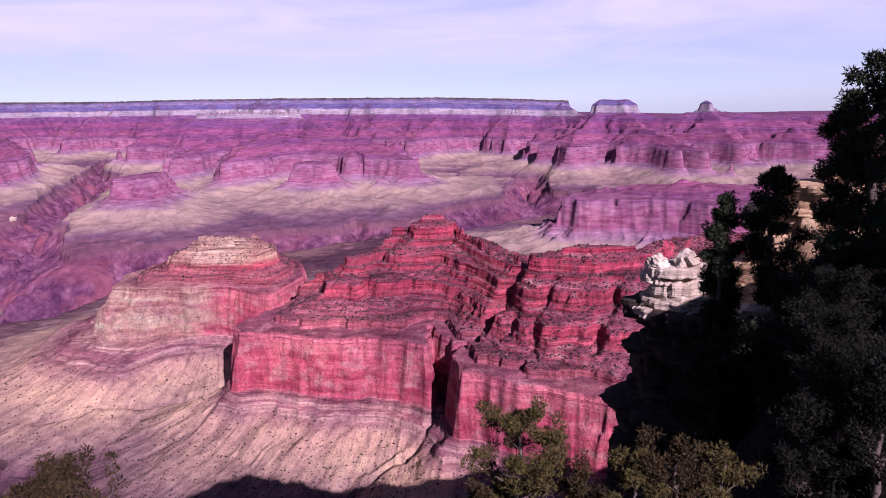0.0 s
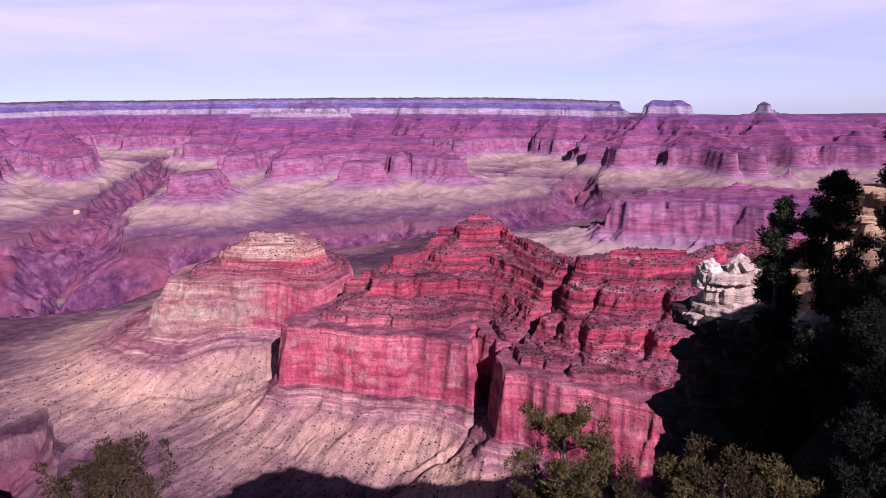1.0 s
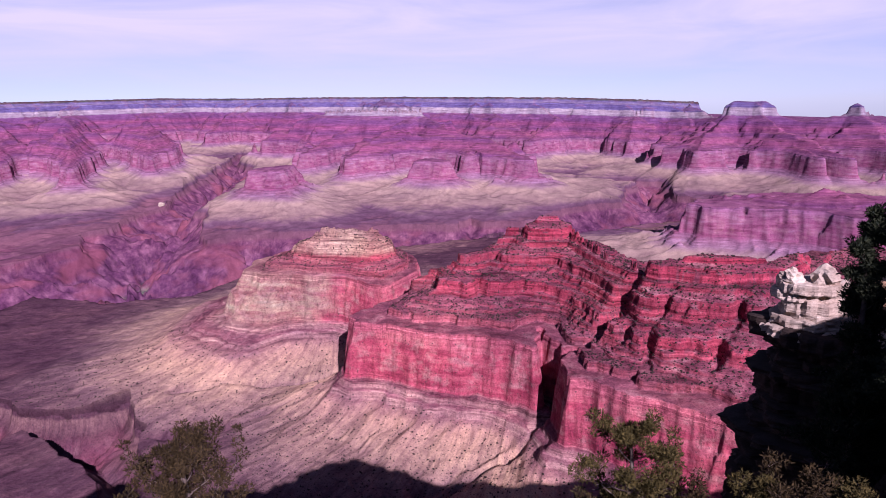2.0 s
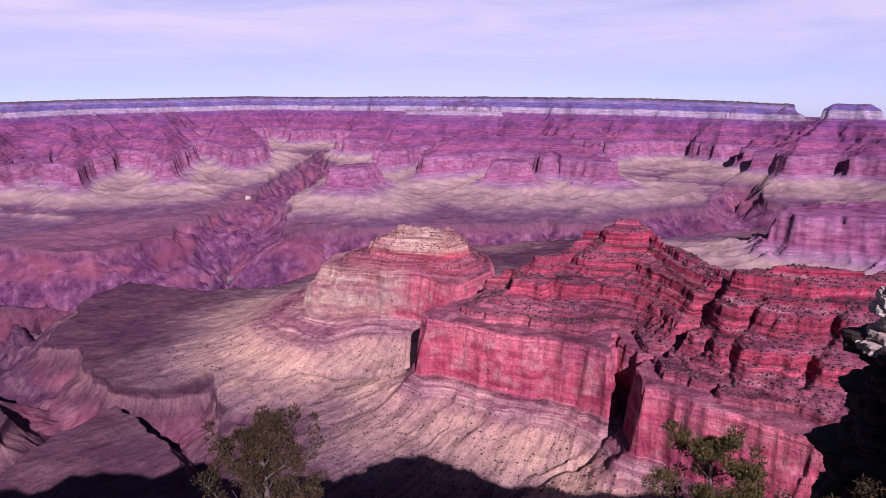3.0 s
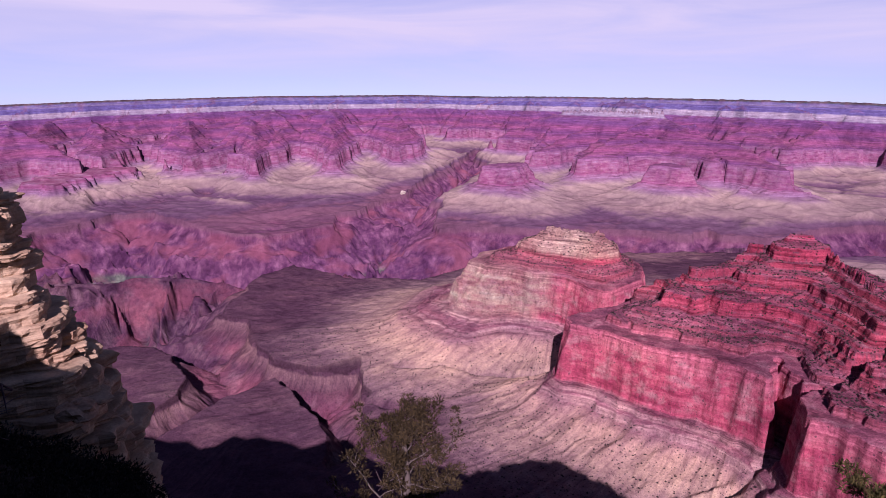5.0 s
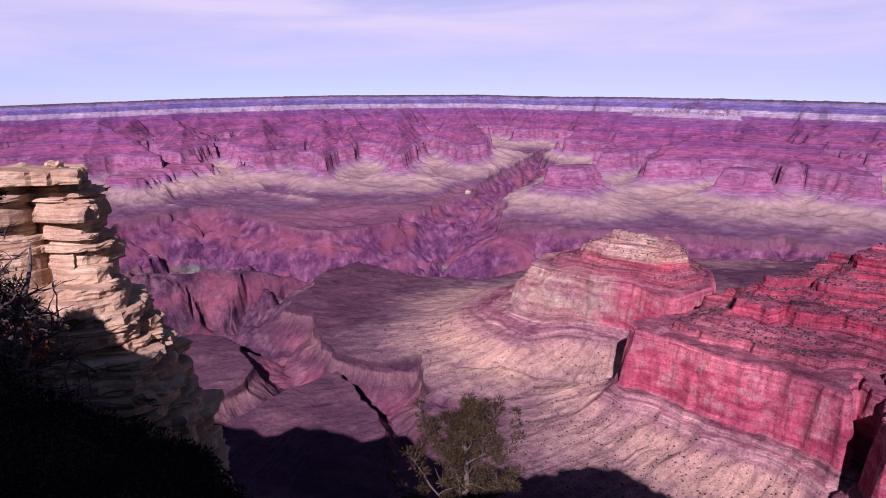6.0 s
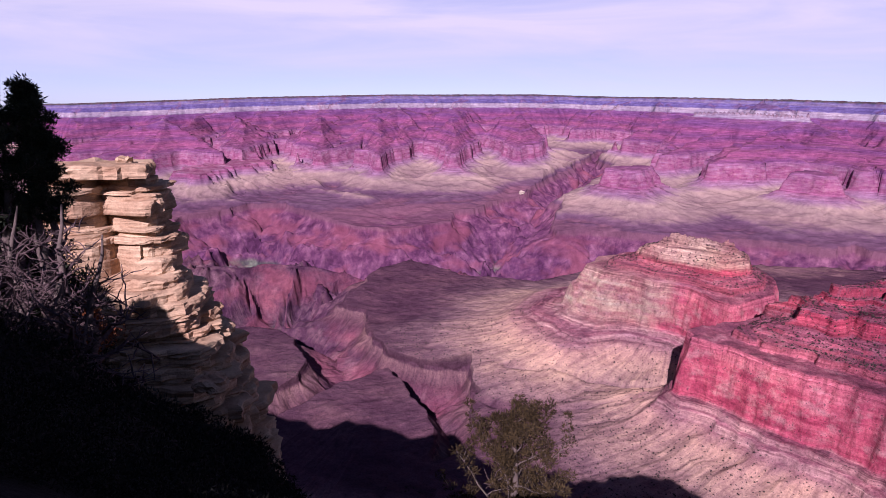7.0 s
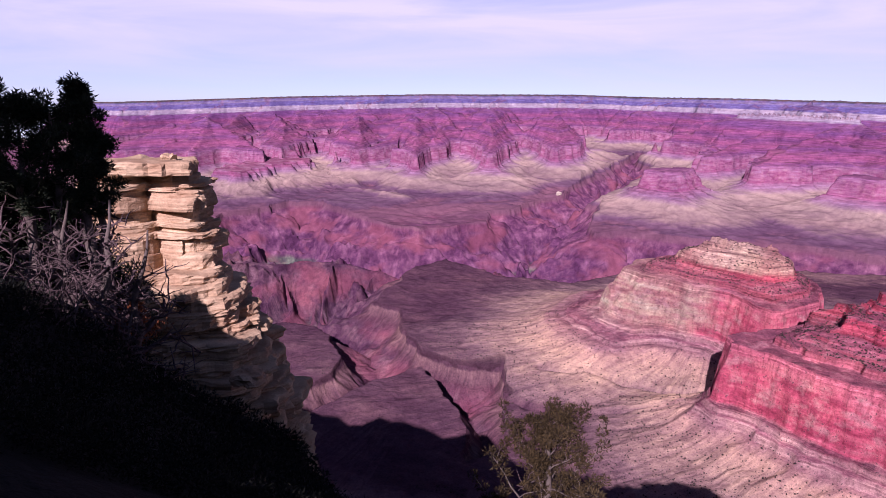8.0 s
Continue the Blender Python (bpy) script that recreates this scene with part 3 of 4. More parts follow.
def canyon(x, y):
    """Level in the beds, which mass each place belongs to, the way out q, and the run along and away from its edge; x and y are flat arrays."""
    x, y = x.astype(np.float32), y.astype(np.float32)
    dist = np.hypot(x, y)
    q = (1560 + fbm(x, y, 900, 5, 4) * 420).astype(np.float32)
    best = np.full(x.shape, 1e6, np.float32)  # the nearest mass, for the run of the slopes
    owner, flow_a, flow_b = np.zeros(x.shape, np.int32), np.zeros(x.shape, np.float32), np.zeros(x.shape, np.float32)

    def take(at, mq, run, away, number):
        near = mq < best[at]
        flow_a[at], flow_b[at] = np.where(near, run, flow_a[at]), np.where(near, away, flow_b[at])
        best[at] = np.minimum(best[at], mq)
        win = mq < q[at]
        q[at] = np.where(win, mq, q[at])
        owner[at] = np.where(win, number, owner[at])

    for i, (m, args) in enumerate(MASSES):
        solid = isinstance(m, dict)
        pts = m["edge"] if solid else [p for line in m for p in line] + list(args.get("rim", ()))
        at = reaches(x, y, pts, 2300 if solid else 3200)
        px, py = x[at], y[at]
        if i > 2:
            px, py = px + fbm(x[at], y[at], 420, 71, 3) * 70, py + fbm(x[at], y[at], 420, 81, 3) * 70
        found = mass(px, py, m["edge"], m["crest"], seed=100 + 31 * i, **args) if solid else massif(px, py, m, seed=100 + 31 * i, **args)
        take(at, *found, i + 1)
    at = reaches(x, y, RIM, 2300)
    dr, _, run = to_line(x[at], y[at], RIM, closed=True)
    take(at, np.where(inside(x[at], y[at], RIM), -1, dr * 1.05 + fbm(x[at], y[at], 160, 900, 4) * 50 * smooth(30, 160, dr)), run, dr, len(MASSES) + 1)

    close = np.flatnonzero((dist > 1200) & (dist < 2900))
    cx, cy, cq = x[close], y[close], q[close]
    # gullies in the stepped face of the near ridge, and upright flutes in its cliff
    gx, gy = cx + fbm(cx, cy, 60, 610, 2) * 26, cy + fbm(cx, cy, 60, 620, 2) * 26
    for k, line in enumerate(GULLIES):
        dg, _, _ = to_line(gx, gy, line)
        cq = cq + (58 if k == 0 else 28) * np.exp(-((dg / (20 if k == 0 else 15)) ** 2)) * smooth(420, 480, cq) * (1 - smooth(760, 820, cq))
    cq = cq + (0.6 - ridged(cx, cy, 70, 640, 3)) * 3.5 * smooth(690, 722, cq) * (1 - smooth(770, 800, cq))
    q[close] = cq + fbm(cx, cy, 17, 700, 2) * 9 * smooth(380, 420, cq) * (1 - smooth(690, 715, cq))
    s = np.interp(q, FALL_Q, FALL_S).astype(np.float32)
    s = np.where(owner == 8, -975 + (s + 975) * 0.62, s)  # a low worn-down mesa
    # taller aprons and a dissected bench on the far side
    away = smooth(3600, 5200, dist)
    s = s - away * (24 * smooth(800, 940, q) * (1 - smooth(1300, 1850, q)) + (42 - ridged(x, y, 1000, 930, 3) * 26) * smooth(880, 1250, q))
    s = s + away * (ridged(x + fbm(x, y, 500, 931, 2) * 160, y + fbm(x, y, 500, 933, 2) * 160, 380, 932, 3) - 0.6) * 9 * smooth(830, 960, q) * (1 - smooth(1350, 1750, q))
    s = s + fbm(x, y, 520, 935, 3) * 16 * smooth(950, 1300, q)
    # ledges of uneven thickness in the red beds, lost here and there under scree
    cx, cy, cs = x[close], y[close], s[close]
    bedded = smooth(-642, -628, cs) * smooth(-280, -300, cs) * np.where(owner[close] == 2, 0.25, 1.0)
    clear = smooth(-0.22, 0.12, fbm(cx, cy, 190, 505, 3))
    for step, share, drift in ((31.0, 0.8, 10), (11.5, 0.95, 5)):
        lev = cs + fbm(cx, cy, 240, int(step), 2) * drift + 4.0 * np.sin(cs * 0.11 + step)
        up = np.mod(lev, step) / step
        cs = cs + bedded * (0.35 + 0.65 * clear) * share * step * (smooth(0.6, 0.92, up) - up)
    for line in WASHES:
        dw, _, _ = to_line(cx + fbm(cx, cy, 90, 615, 2) * 40, cy + fbm(cx, cy, 90, 616, 2) * 40, line)
        cs = cs - 15 * np.exp(-((dw / 15) ** 2)) * smooth(775, 830, q[close])
    s[close] = cs
    s = s + fbm(x, y, 140, 500, 4) * 8 * smooth(760, 900, q) + fbm(x, y, 40, 520, 3) * 4 + np.where(q < 0, fbm(x, y, 400, 540, 3) * 10 + fbm(x, y, 55, 560, 2) * 16 + fbm(x, y, 90, 565, 3) * 70 * (1 - smooth(1200, 1800, dist)), 0) * smooth(60, 260, dist)

    # the inner gorge: a rim cliff, then steep ribbed slopes down to the river
    vx = x + fbm(x, y, 170, 331, 3) * 60 + fbm(x, y, 620, 333, 2) * 110 * away
    vy = y + fbm(x, y, 170, 332, 3) * 60 + fbm(x, y, 620, 334, 2) * 110 * away
    gorge = np.flatnonzero(~(inside(vx, vy, BENCH_WEST) | inside(vx, vy, BENCH_EAST) | inside(vx, vy, BENCH_SOUTH)) & (q > 850))
    gx, gy = vx[gorge], vy[gorge]
    d, run = np.full(gx.shape, 1e6, np.float32), np.zeros(gx.shape, np.float32)
    for k, land in enumerate((BENCH_WEST, BENCH_EAST, BENCH_SOUTH)):
        dl, _, rl = to_line(gx, gy, land, closed=True)
        run, d = np.where(dl < d, rl + 9000.0 * k, run), np.minimum(d, dl)
    d = np.maximum(d + fbm(gx, gy, 120, 340, 4) * 40 * smooth(0, 60, d) + fbm(gx, gy, 34, 345, 2) * 14, 0)
    slope = 0.66 + 0.3 * (1 - away[gorge]) + fbm(gx, gy, 1300, 347, 2) * 0.5
    ribs = ridged(run + fbm(gx, gy, 350, 350, 3) * 260, d * 0.35, 270, 352, 4) - 0.62
    crags = ridged(gx + fbm(gx, gy, 500, 354, 2) * 200, gy + fbm(gx, gy, 500, 355, 2) * 200, 520, 356, 5) - 0.66
    low = -(36 + 28 * away[gorge] + fbm(gx, gy, 260, 348, 2) * 44) * smooth(0, 15, d) - slope * np.maximum(d - 10, 0) + ribs * 75 * smooth(20, 260, d) + crags * 150 * smooth(60, 480, d)
    ds, lev, _ = to_line(gx, gy, [p[:2] for p in SCHIST_SPUR], [p[2] for p in SCHIST_SPUR])
    spur = lev + 985 - 0.7 * ds + (ridged(0.71 * gx + 0.7 * gy + fbm(gx, gy, 200, 358, 2) * 70, ds * 0.15, 150, 359, 3) - 0.6) * 135 * smooth(0, 160, ds)
    low = np.maximum(low, np.where(ds < 900, spur, -2000))
    low = -425 + np.logaddexp(0, (low + 425) / 30) * 30  # the river's level
    held_up = smooth(850, 1000, q[gorge])  # the feet of the buttes stand on the bench
    s[gorge] = s[gorge] * (1 - held_up) + (np.minimum(s[gorge], -975) + low) * held_up
    owner[gorge], q[gorge] = 0, 2000
    flow_a[gorge], flow_b[gorge] = run, d
    owner[q > 1330] = 0
    return s, owner, q, (flow_a, flow_b)


# The far country is drawn in towards the eye along the lines of sight, since it lies up to twenty kilometres off.
def drawn_in(d):
    return np.where(d <= 1330, d, 1330 * (1 + np.log(np.maximum(d, 1330) / 1330)))


def uplift(x, y):
    """The far rim arches up ahead to the left and sinks to both sides."""
    az = np.degrees(np.arctan2(-x, y))
    top = np.interp(az, [-40, -20, -11, 0, 13, 33, 45, 57, 70, 90], [-160, -120, -10, 120, 215, 320, 275, 160, -20, -100])
    d = np.hypot(x, y)
    return (top * np.maximum(1, d / 15000) - DIP * y) * smooth(7000, 12500, d)


azimuths = np.concatenate([np.arange(-180, -37, 2.6), np.arange(-37, 80.6, 0.1), np.arange(81, 180, 2.6)])
reach = np.concatenate([np.geomspace(95, 1150, 45, endpoint=False), np.arange(1150, 2650, 3.2), np.geomspace(2650, 10000, 400, endpoint=False), np.geomspace(10000, 19800, 120)])
A, D = np.meshgrid(np.radians(azimuths), reach, indexing="ij")
X, Y = (-np.sin(A) * D), (np.cos(A) * D)
S, OWNER, Q, FLOW = canyon(X.reshape(-1), Y.reshape(-1))
S, OWNER, Q = S.reshape(D.shape), OWNER.reshape(D.shape), Q.reshape(D.shape)
Z = S + DIP * Y * smooth(300, 1500, D) + uplift(X, Y)
K = drawn_in(D) / D
FLOWS = np.stack([FLOW[0], FLOW[1], FLOW[0] * 0], -1).reshape(-1, 3).astype(np.float32)
SITE = np.stack([X, Y, S], -1).reshape(-1, 3).astype(np.float32)
PLACE = np.stack([X * K, Y * K, EYE + (Z - EYE) * K], -1).reshape(-1, 3).astype(np.float32)
COLS, ROWS_N = D.shape
LEVEL = S.reshape(-1)
PALENESS = (smooth(-740, -1010, X + fbm(X, Y, 160, 801, 3) * 260 + fbm(X, S * 3, 60, 811, 3) * 120) * (OWNER == 2) * smooth(-830, -790, S) * (1 - 0.75 * smooth(-645, -625, S)) + (OWNER == 2) * smooth(-583, -568, S + fbm(X, Y, 90, 821, 3) * 24)).clip(0, 1).reshape(-1).astype(np.float32)
ci, ri = np.meshgrid(np.arange(COLS), np.arange(ROWS_N - 1), indexing="ij")
a00 = ci * ROWS_N + ri
a10 = ((ci + 1) % COLS) * ROWS_N + ri
QUADS = np.stack([a00, a00 + 1, a10 + 1, a10], -1).reshape(-1, 4)
FACE_OWNER = OWNER[:, :-1].reshape(-1)
FACE_Q = Q[:, :-1].reshape(-1)


def sheet(name, picked, parent=None, material=None):
    """One mesh of the picked faces of the land."""
    quads = QUADS[picked]
    used, index = np.unique(quads, return_inverse=True)
    index = index.reshape(-1)
    me = bpy.data.meshes.new(name)
    me.vertices.add(len(used))
    me.vertices.foreach_set("co", PLACE[used].reshape(-1))
    me.loops.add(len(index))
    me.loops.foreach_set("vertex_index", index.astype(np.int32))
    me.polygons.add(len(quads))
    me.polygons.foreach_set("loop_start", np.arange(0, len(index), 4, dtype=np.int32))
    me.polygons.foreach_set("use_smooth", np.ones(len(quads), bool))
    me.update(calc_edges=True)
    for key, kind, data in (("level", "FLOAT", LEVEL[used]), ("pale", "FLOAT", PALENESS[used])):
        me.attributes.new(key, kind, "POINT").data.foreach_set("value", data)
    for key, data in (("site", SITE), ("flow", FLOWS)):
        me.attributes.new(key, "FLOAT_VECTOR", "POINT").data.foreach_set("vector", data[used].reshape(-1))
    me.materials.append(material or CANYON)
    ob = new(name, me)
    ob.parent = parent
    return ob


RIVER = [(-30000, 0), (-9000, 1500), (-6500, 1900), (-4700, 2350), (-3900, 2900), (-3150, 3600), (-2600, 3700), (-1500, 4050), (-700, 4750), (300, 5450), (1200, 6000), (2200, 5900), (3500, 5600), (7000, 6500), (20000, 8500)]
FAR_BANK = inside(X + fbm(X, Y, 700, 91, 3) * 500, Y + fbm(X, Y, 700, 92, 3) * 500, RIVER + [(30000, 40000), (-30000, 40000)])
LAND = [
    ("ridge", "long stepped red sandstone ridge ending in a sheer cliff", "ridge"),
    ("butte", "cream-capped butte with a red and cream cliff", "butte"),
    ("mesa", "flat red-cliffed mesa with a low red cone on it", "mesa"),
    ("butte", "small pale butte on a broad tan slope", "butte"),
    ("butte", "small red-capped butte on a tan slope", "butte"),
    ("butte", "huge hazy red temple with a cream knob on top", "butte"),
    ("butte", "far flat-topped red temple beside a sharp peak", "butte"),
    ("mesa", "narrow brown mesa with shaded cliff", "mesa"),
    ("butte", "far red pyramid butte with a small pointed top", "butte"),
    ("butte", "far red spurs with shaded bays between them", "butte"),
    ("canyon_wall", "far pale-banded canyon wall under a wooded flat rim", "cliff"),
    ("canyon_wall", "very far hazy lower rim of the canyon", "cliff"),
    ("canyon_wall", "shaded near canyon wall falling from the rim", "cliff"),
]
PARTS = [("cap", -10, 360), ("ledge_slope", 360, 716), ("cliff", 716, 800), ("talus_slope", 800, 9000)]


def pieces(mask):
    """Numbers the pieces that hang together in a mask over the faces (columns by rows): a label for each face, and the piece sizes."""
    edge = np.diff(np.pad(mask.astype(np.int8), ((0, 0), (1, 1))), axis=1)
    col, start = np.nonzero(edge == 1)
    stop = np.nonzero(edge == -1)[1]
    root = list(range(len(col)))

    def find(a):
        while root[a] != a:
            root[a] = root[root[a]]
            a = root[a]
        return a

    first = np.searchsorted(col, np.arange(mask.shape[0] + 1))
    starts, stops = start.tolist(), stop.tolist()
    for c in range(mask.shape[0] - 1):
        a, b = int(first[c]), int(first[c + 1])
        while a < first[c + 1] and b < first[c + 2]:
            if starts[a] < stops[b] and starts[b] < stops[a]:
                root[find(a)] = find(b)
            if stops[a] < stops[b]:
                a += 1
            else:
                b += 1
    roots = np.array([find(a) for a in range(len(root))], int)
    names, number = np.unique(roots, return_inverse=True)
    label = np.full(mask.shape, -1, np.int32)
    label[mask] = np.repeat(number, stop - start)
    return label, np.bincount(number, stop - start, len(names))


for i, (name, label, category) in enumerate(LAND):
    own = (FACE_OWNER == i + 1).reshape(COLS, ROWS_N - 1)
    thing = tagged(new(name), label, category)
    first = PLACE[QUADS[own.reshape(-1)][:, 0]]
    thing.location = (*first.mean(0)[:2], first[:, 2].min())
    bpy.context.view_layer.update()
    band = np.searchsorted([hi for _, _, hi in PARTS], FACE_Q.reshape(own.shape), side="right")
    for b_, other in ((0, 1), (2, 3), (1, 2), (3, 2)):  # scraps go to the band beside them
        mark, sizes = pieces(own & (band == b_))
        if len(sizes):
            small = (mark >= 0) & (np.append(sizes, 0)[mark] < 700)
            band[small] = other
    for b_, (part_name, _, _) in enumerate(PARTS):
        mark, sizes = pieces(own & (band == b_))
        for piece in np.flatnonzero(sizes >= 60):
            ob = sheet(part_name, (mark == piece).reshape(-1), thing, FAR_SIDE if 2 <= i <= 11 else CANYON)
            ob.matrix_parent_inverse = Matrix.Translation(-thing.location)
        rest = np.isin(mark, np.flatnonzero(sizes < 60))
        FACE_OWNER[rest.reshape(-1)] = 0

floor_sheet = sheet("ground", FACE_OWNER == 0)
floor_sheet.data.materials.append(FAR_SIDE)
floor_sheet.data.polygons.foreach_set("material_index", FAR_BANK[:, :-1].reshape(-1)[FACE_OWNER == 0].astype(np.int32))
tagged(floor_sheet, "grey-brown desert bench cut by a dark rocky inner gorge", "ground", kind="structure")

# dark scrub dotted over the ledges and slopes of the near ridge
srng = np.random.default_rng(12)
near_land = np.flatnonzero(((OWNER == 1) | (OWNER == 2) | ((OWNER == 0) & (D < 2300))).reshape(-1) & (D.reshape(-1) > 1250) & (D.reshape(-1) < 2650) & ((LEVEL > -634) | (LEVEL < -835)) & (LEVEL > -960))
chance = np.where(LEVEL[near_land] > -640, 1.0, 0.3)
spots = srng.choice(near_land, 20000, replace=False, p=chance / chance.sum())
ball = np.array([(0, 0, 1), (1, 0, 0.1), (0.3, 0.95, 0), (-0.8, 0.6, 0.15), (-0.8, -0.6, 0), (0.3, -0.95, 0.1), (0, 0, -0.6)])
ball_f = np.array([(0, 1, 2), (0, 2, 3), (0, 3, 4), (0, 4, 5), (0, 5, 1), (6, 2, 1), (6, 3, 2), (6, 4, 3), (6, 5, 4), (6, 1, 5)])
size = (srng.uniform(1.1, 3.0, len(spots)) * (0.7 + 0.6 * srng.random(len(spots))))[:, None, None]
sv = PLACE[spots][:, None, :] + ball[None] * size * srng.uniform(0.7, 1.3, (len(spots), 7, 1)) + np.array([0, 0, 0.4])
sf = ball_f[None] + (np.arange(len(spots)) * 7)[:, None, None]


def raw_mesh(name, v, f, material, parent=None):
    me = bpy.data.meshes.new(name)
    me.vertices.add(len(v))
    me.vertices.foreach_set("co", v.astype(np.float32).reshape(-1))
    me.loops.add(f.size)
    me.loops.foreach_set("vertex_index", f.astype(np.int32).reshape(-1))
    me.polygons.add(len(f))
    me.polygons.foreach_set("loop_start", np.arange(0, f.size, 3, dtype=np.int32))
    me.update(calc_edges=True)
    me.materials.append(material)
    ob = new(name, me)
    ob.parent = parent
    return ob


tagged(raw_mesh("scrub", sv.reshape(-1, 3), sf.reshape(-1, 3), SCRUB), "dark scrub dotted over the red ledges", "shrubs", kind="stuff")


# ---- the rim round the camera ----
def part(name, verts, faces, material, parent=None, label="", smooth_faces=True):
    me = bpy.data.meshes.new(name)
    me.from_pydata([tuple(map(float, v)) for v in verts], [], [tuple(map(int, f)) for f in faces])
    me.materials.append(material)
    if smooth_faces:
        me.polygons.foreach_set("use_smooth", np.ones(len(me.polygons), bool))
    me.update()
    ob = new(name, me)
    ob.parent = parent
    if label:
        tagged(ob, label)
    return ob


def rim_height(x, y):
    """The slope that falls away in front of the camera, steep straight ahead and gentler to both sides."""
    d = np.hypot(x, y)
    az = np.degrees(np.arctan2(-x, y))
    wide = np.interp(az, [-180, -60, -48, -42, -34, -28, -24, -20, -10, 0, 30, 45, 50, 54, 58, 65, 75, 80, 86, 92, 180], [0, 0, 0, 6, 15, 23, 30, 38, 44, 45, 45, 45, 42, 34, 28, 25, 17, 11, 3, 0, 0])
    close = np.interp(az, [-180, -100, -80, -60, -40, 0, 45, 58, 70, 80, 92, 180], [0, 0, 12, 32, 42, 45, 45, 34, 22, 12, 0, 0])
    near = 1 - smooth(11, 30, d)
    tilt = close * near + wide * (1 - near)
    z = -np.maximum(d - 2.2, 0) * np.tan(np.radians(tilt)) * (1 + 0.1 * smooth(20, 60, d))
    z = z - smooth(66, 100, d) * 120 * smooth(1, 12, tilt)
    bump = fbm(x, y, 9, 640, 4) * 1.6 * smooth(3, 12, d) * smooth(2, 10, tilt) + fbm(x, y, 1.7, 660, 3) * 0.25 * smooth(1.5, 4, d)
    # rounded ledges in the bedrock
    led = np.mod(z, 2.3) / 2.3
    return z + bump + smooth(6, 20, d) * smooth(2, 10, tilt) * 1.5 * (smooth(0.4, 0.9, led) - led)


na = np.radians(np.arange(-180, 180, 0.75))
nd = np.concatenate([[0.0], np.geomspace(0.6, 108, 130)])
NA, ND = np.meshgrid(na, nd, indexing="ij")
NX, NY = -np.sin(NA) * ND, np.cos(NA) * ND
NZ = rim_height(NX, NY)
nv = np.stack([NX, NY, NZ], -1).reshape(-1, 3)
nc, nr_ = NA.shape
gi, gj = np.meshgrid(np.arange(nc), np.arange(nr_ - 1), indexing="ij")
g0, g1 = gi * nr_ + gj, ((gi + 1) % nc) * nr_ + gj
tagged(part("ground", nv, np.stack([g0, g0 + 1, g1 + 1, g1], -1).reshape(-1, 4), SHADED_SOIL), "dark shaded stony slope below the rim", "ground", kind="structure")


def ground_at(x, y):
    return float(rim_height(np.array([float(x)]), np.array([float(y)]))[0])


def bed(rng, centre, z0, z1, rx, ry, turn, material, parent, n=72, cleft=None, square=0.0):
    """One bed of limestone: a broken, angular slab with a worn edge; cleft: the direction and depth of a recess."""
    seed = rng.randrange(9999)
    verts, faces = [], []
    th = np.linspace(0, 2 * math.pi, n, endpoint=False)
    c, s_ = np.cos(th), np.sin(th)
    lump = 1 + 0.22 * fbm(c * 2 + 5, s_ * 2 + 5, 1.3, seed, 2) + 0.16 * fbm(c * 5, s_ * 5, 1.1, seed + 3, 3)
    lump = lump * (1 - 0.05 * (np.mod(th * rng.uniform(2.5, 4.5) + rng.random(), 1) > 0.86))  # open joints
    if square:  # blocky plan
        lump = lump * (1 + square * (1 / (np.abs(c) ** 6 + np.abs(s_) ** 6) ** (1 / 6) - 1))
    if cleft:
        gap = np.mod(th - cleft[0] + math.pi, 2 * math.pi) - math.pi
        lump = lump * (1 - cleft[1] * np.exp(-((gap / cleft[2]) ** 2)))
    h = z1 - z0
    prof = [(0.0, 0.93), (0.04, 0.985), (0.2, 1.0), (0.45, 0.992), (0.7, 1.006), (0.93, 0.99), (1.0, 0.955)]
    for f, k in prof:
        jag = 1 + 0.05 * fbm(c * 12 + f * 5, s_ * 12, 1.0, seed + 7, 3)
        px, py = c * rx * lump * k * jag, s_ * ry * lump * k * jag
        sag = h * 0.3 * fbm(c * 3, s_ * 3 + f * 0.5, 1.0, seed + 11, 2)
        for a, b_, z_ in zip(px, py, z0 + f * h + sag * (0.2 + 0.8 * f)):
            verts.append((centre[0] + a * math.cos(turn) - b_ * math.sin(turn), centre[1] + a * math.sin(turn) + b_ * math.cos(turn), z_))
    for r in range(len(prof) - 1):
        for i in range(n):
            faces.append((r * n + i, r * n + (i + 1) % n, (r + 1) * n + (i + 1) % n, (r + 1) * n + i))
    top = (len(prof) - 1) * n
    verts += [(centre[0], centre[1], z1 + 0.02 * h), (centre[0], centre[1], z0)]
    for i in range(n):
        faces.append((top + i, top + (i + 1) % n, len(verts) - 2))
        faces.append(((i + 1) % n, i, len(verts) - 1))
    return part("rock_bed", verts, faces, material, parent, smooth_faces=False)


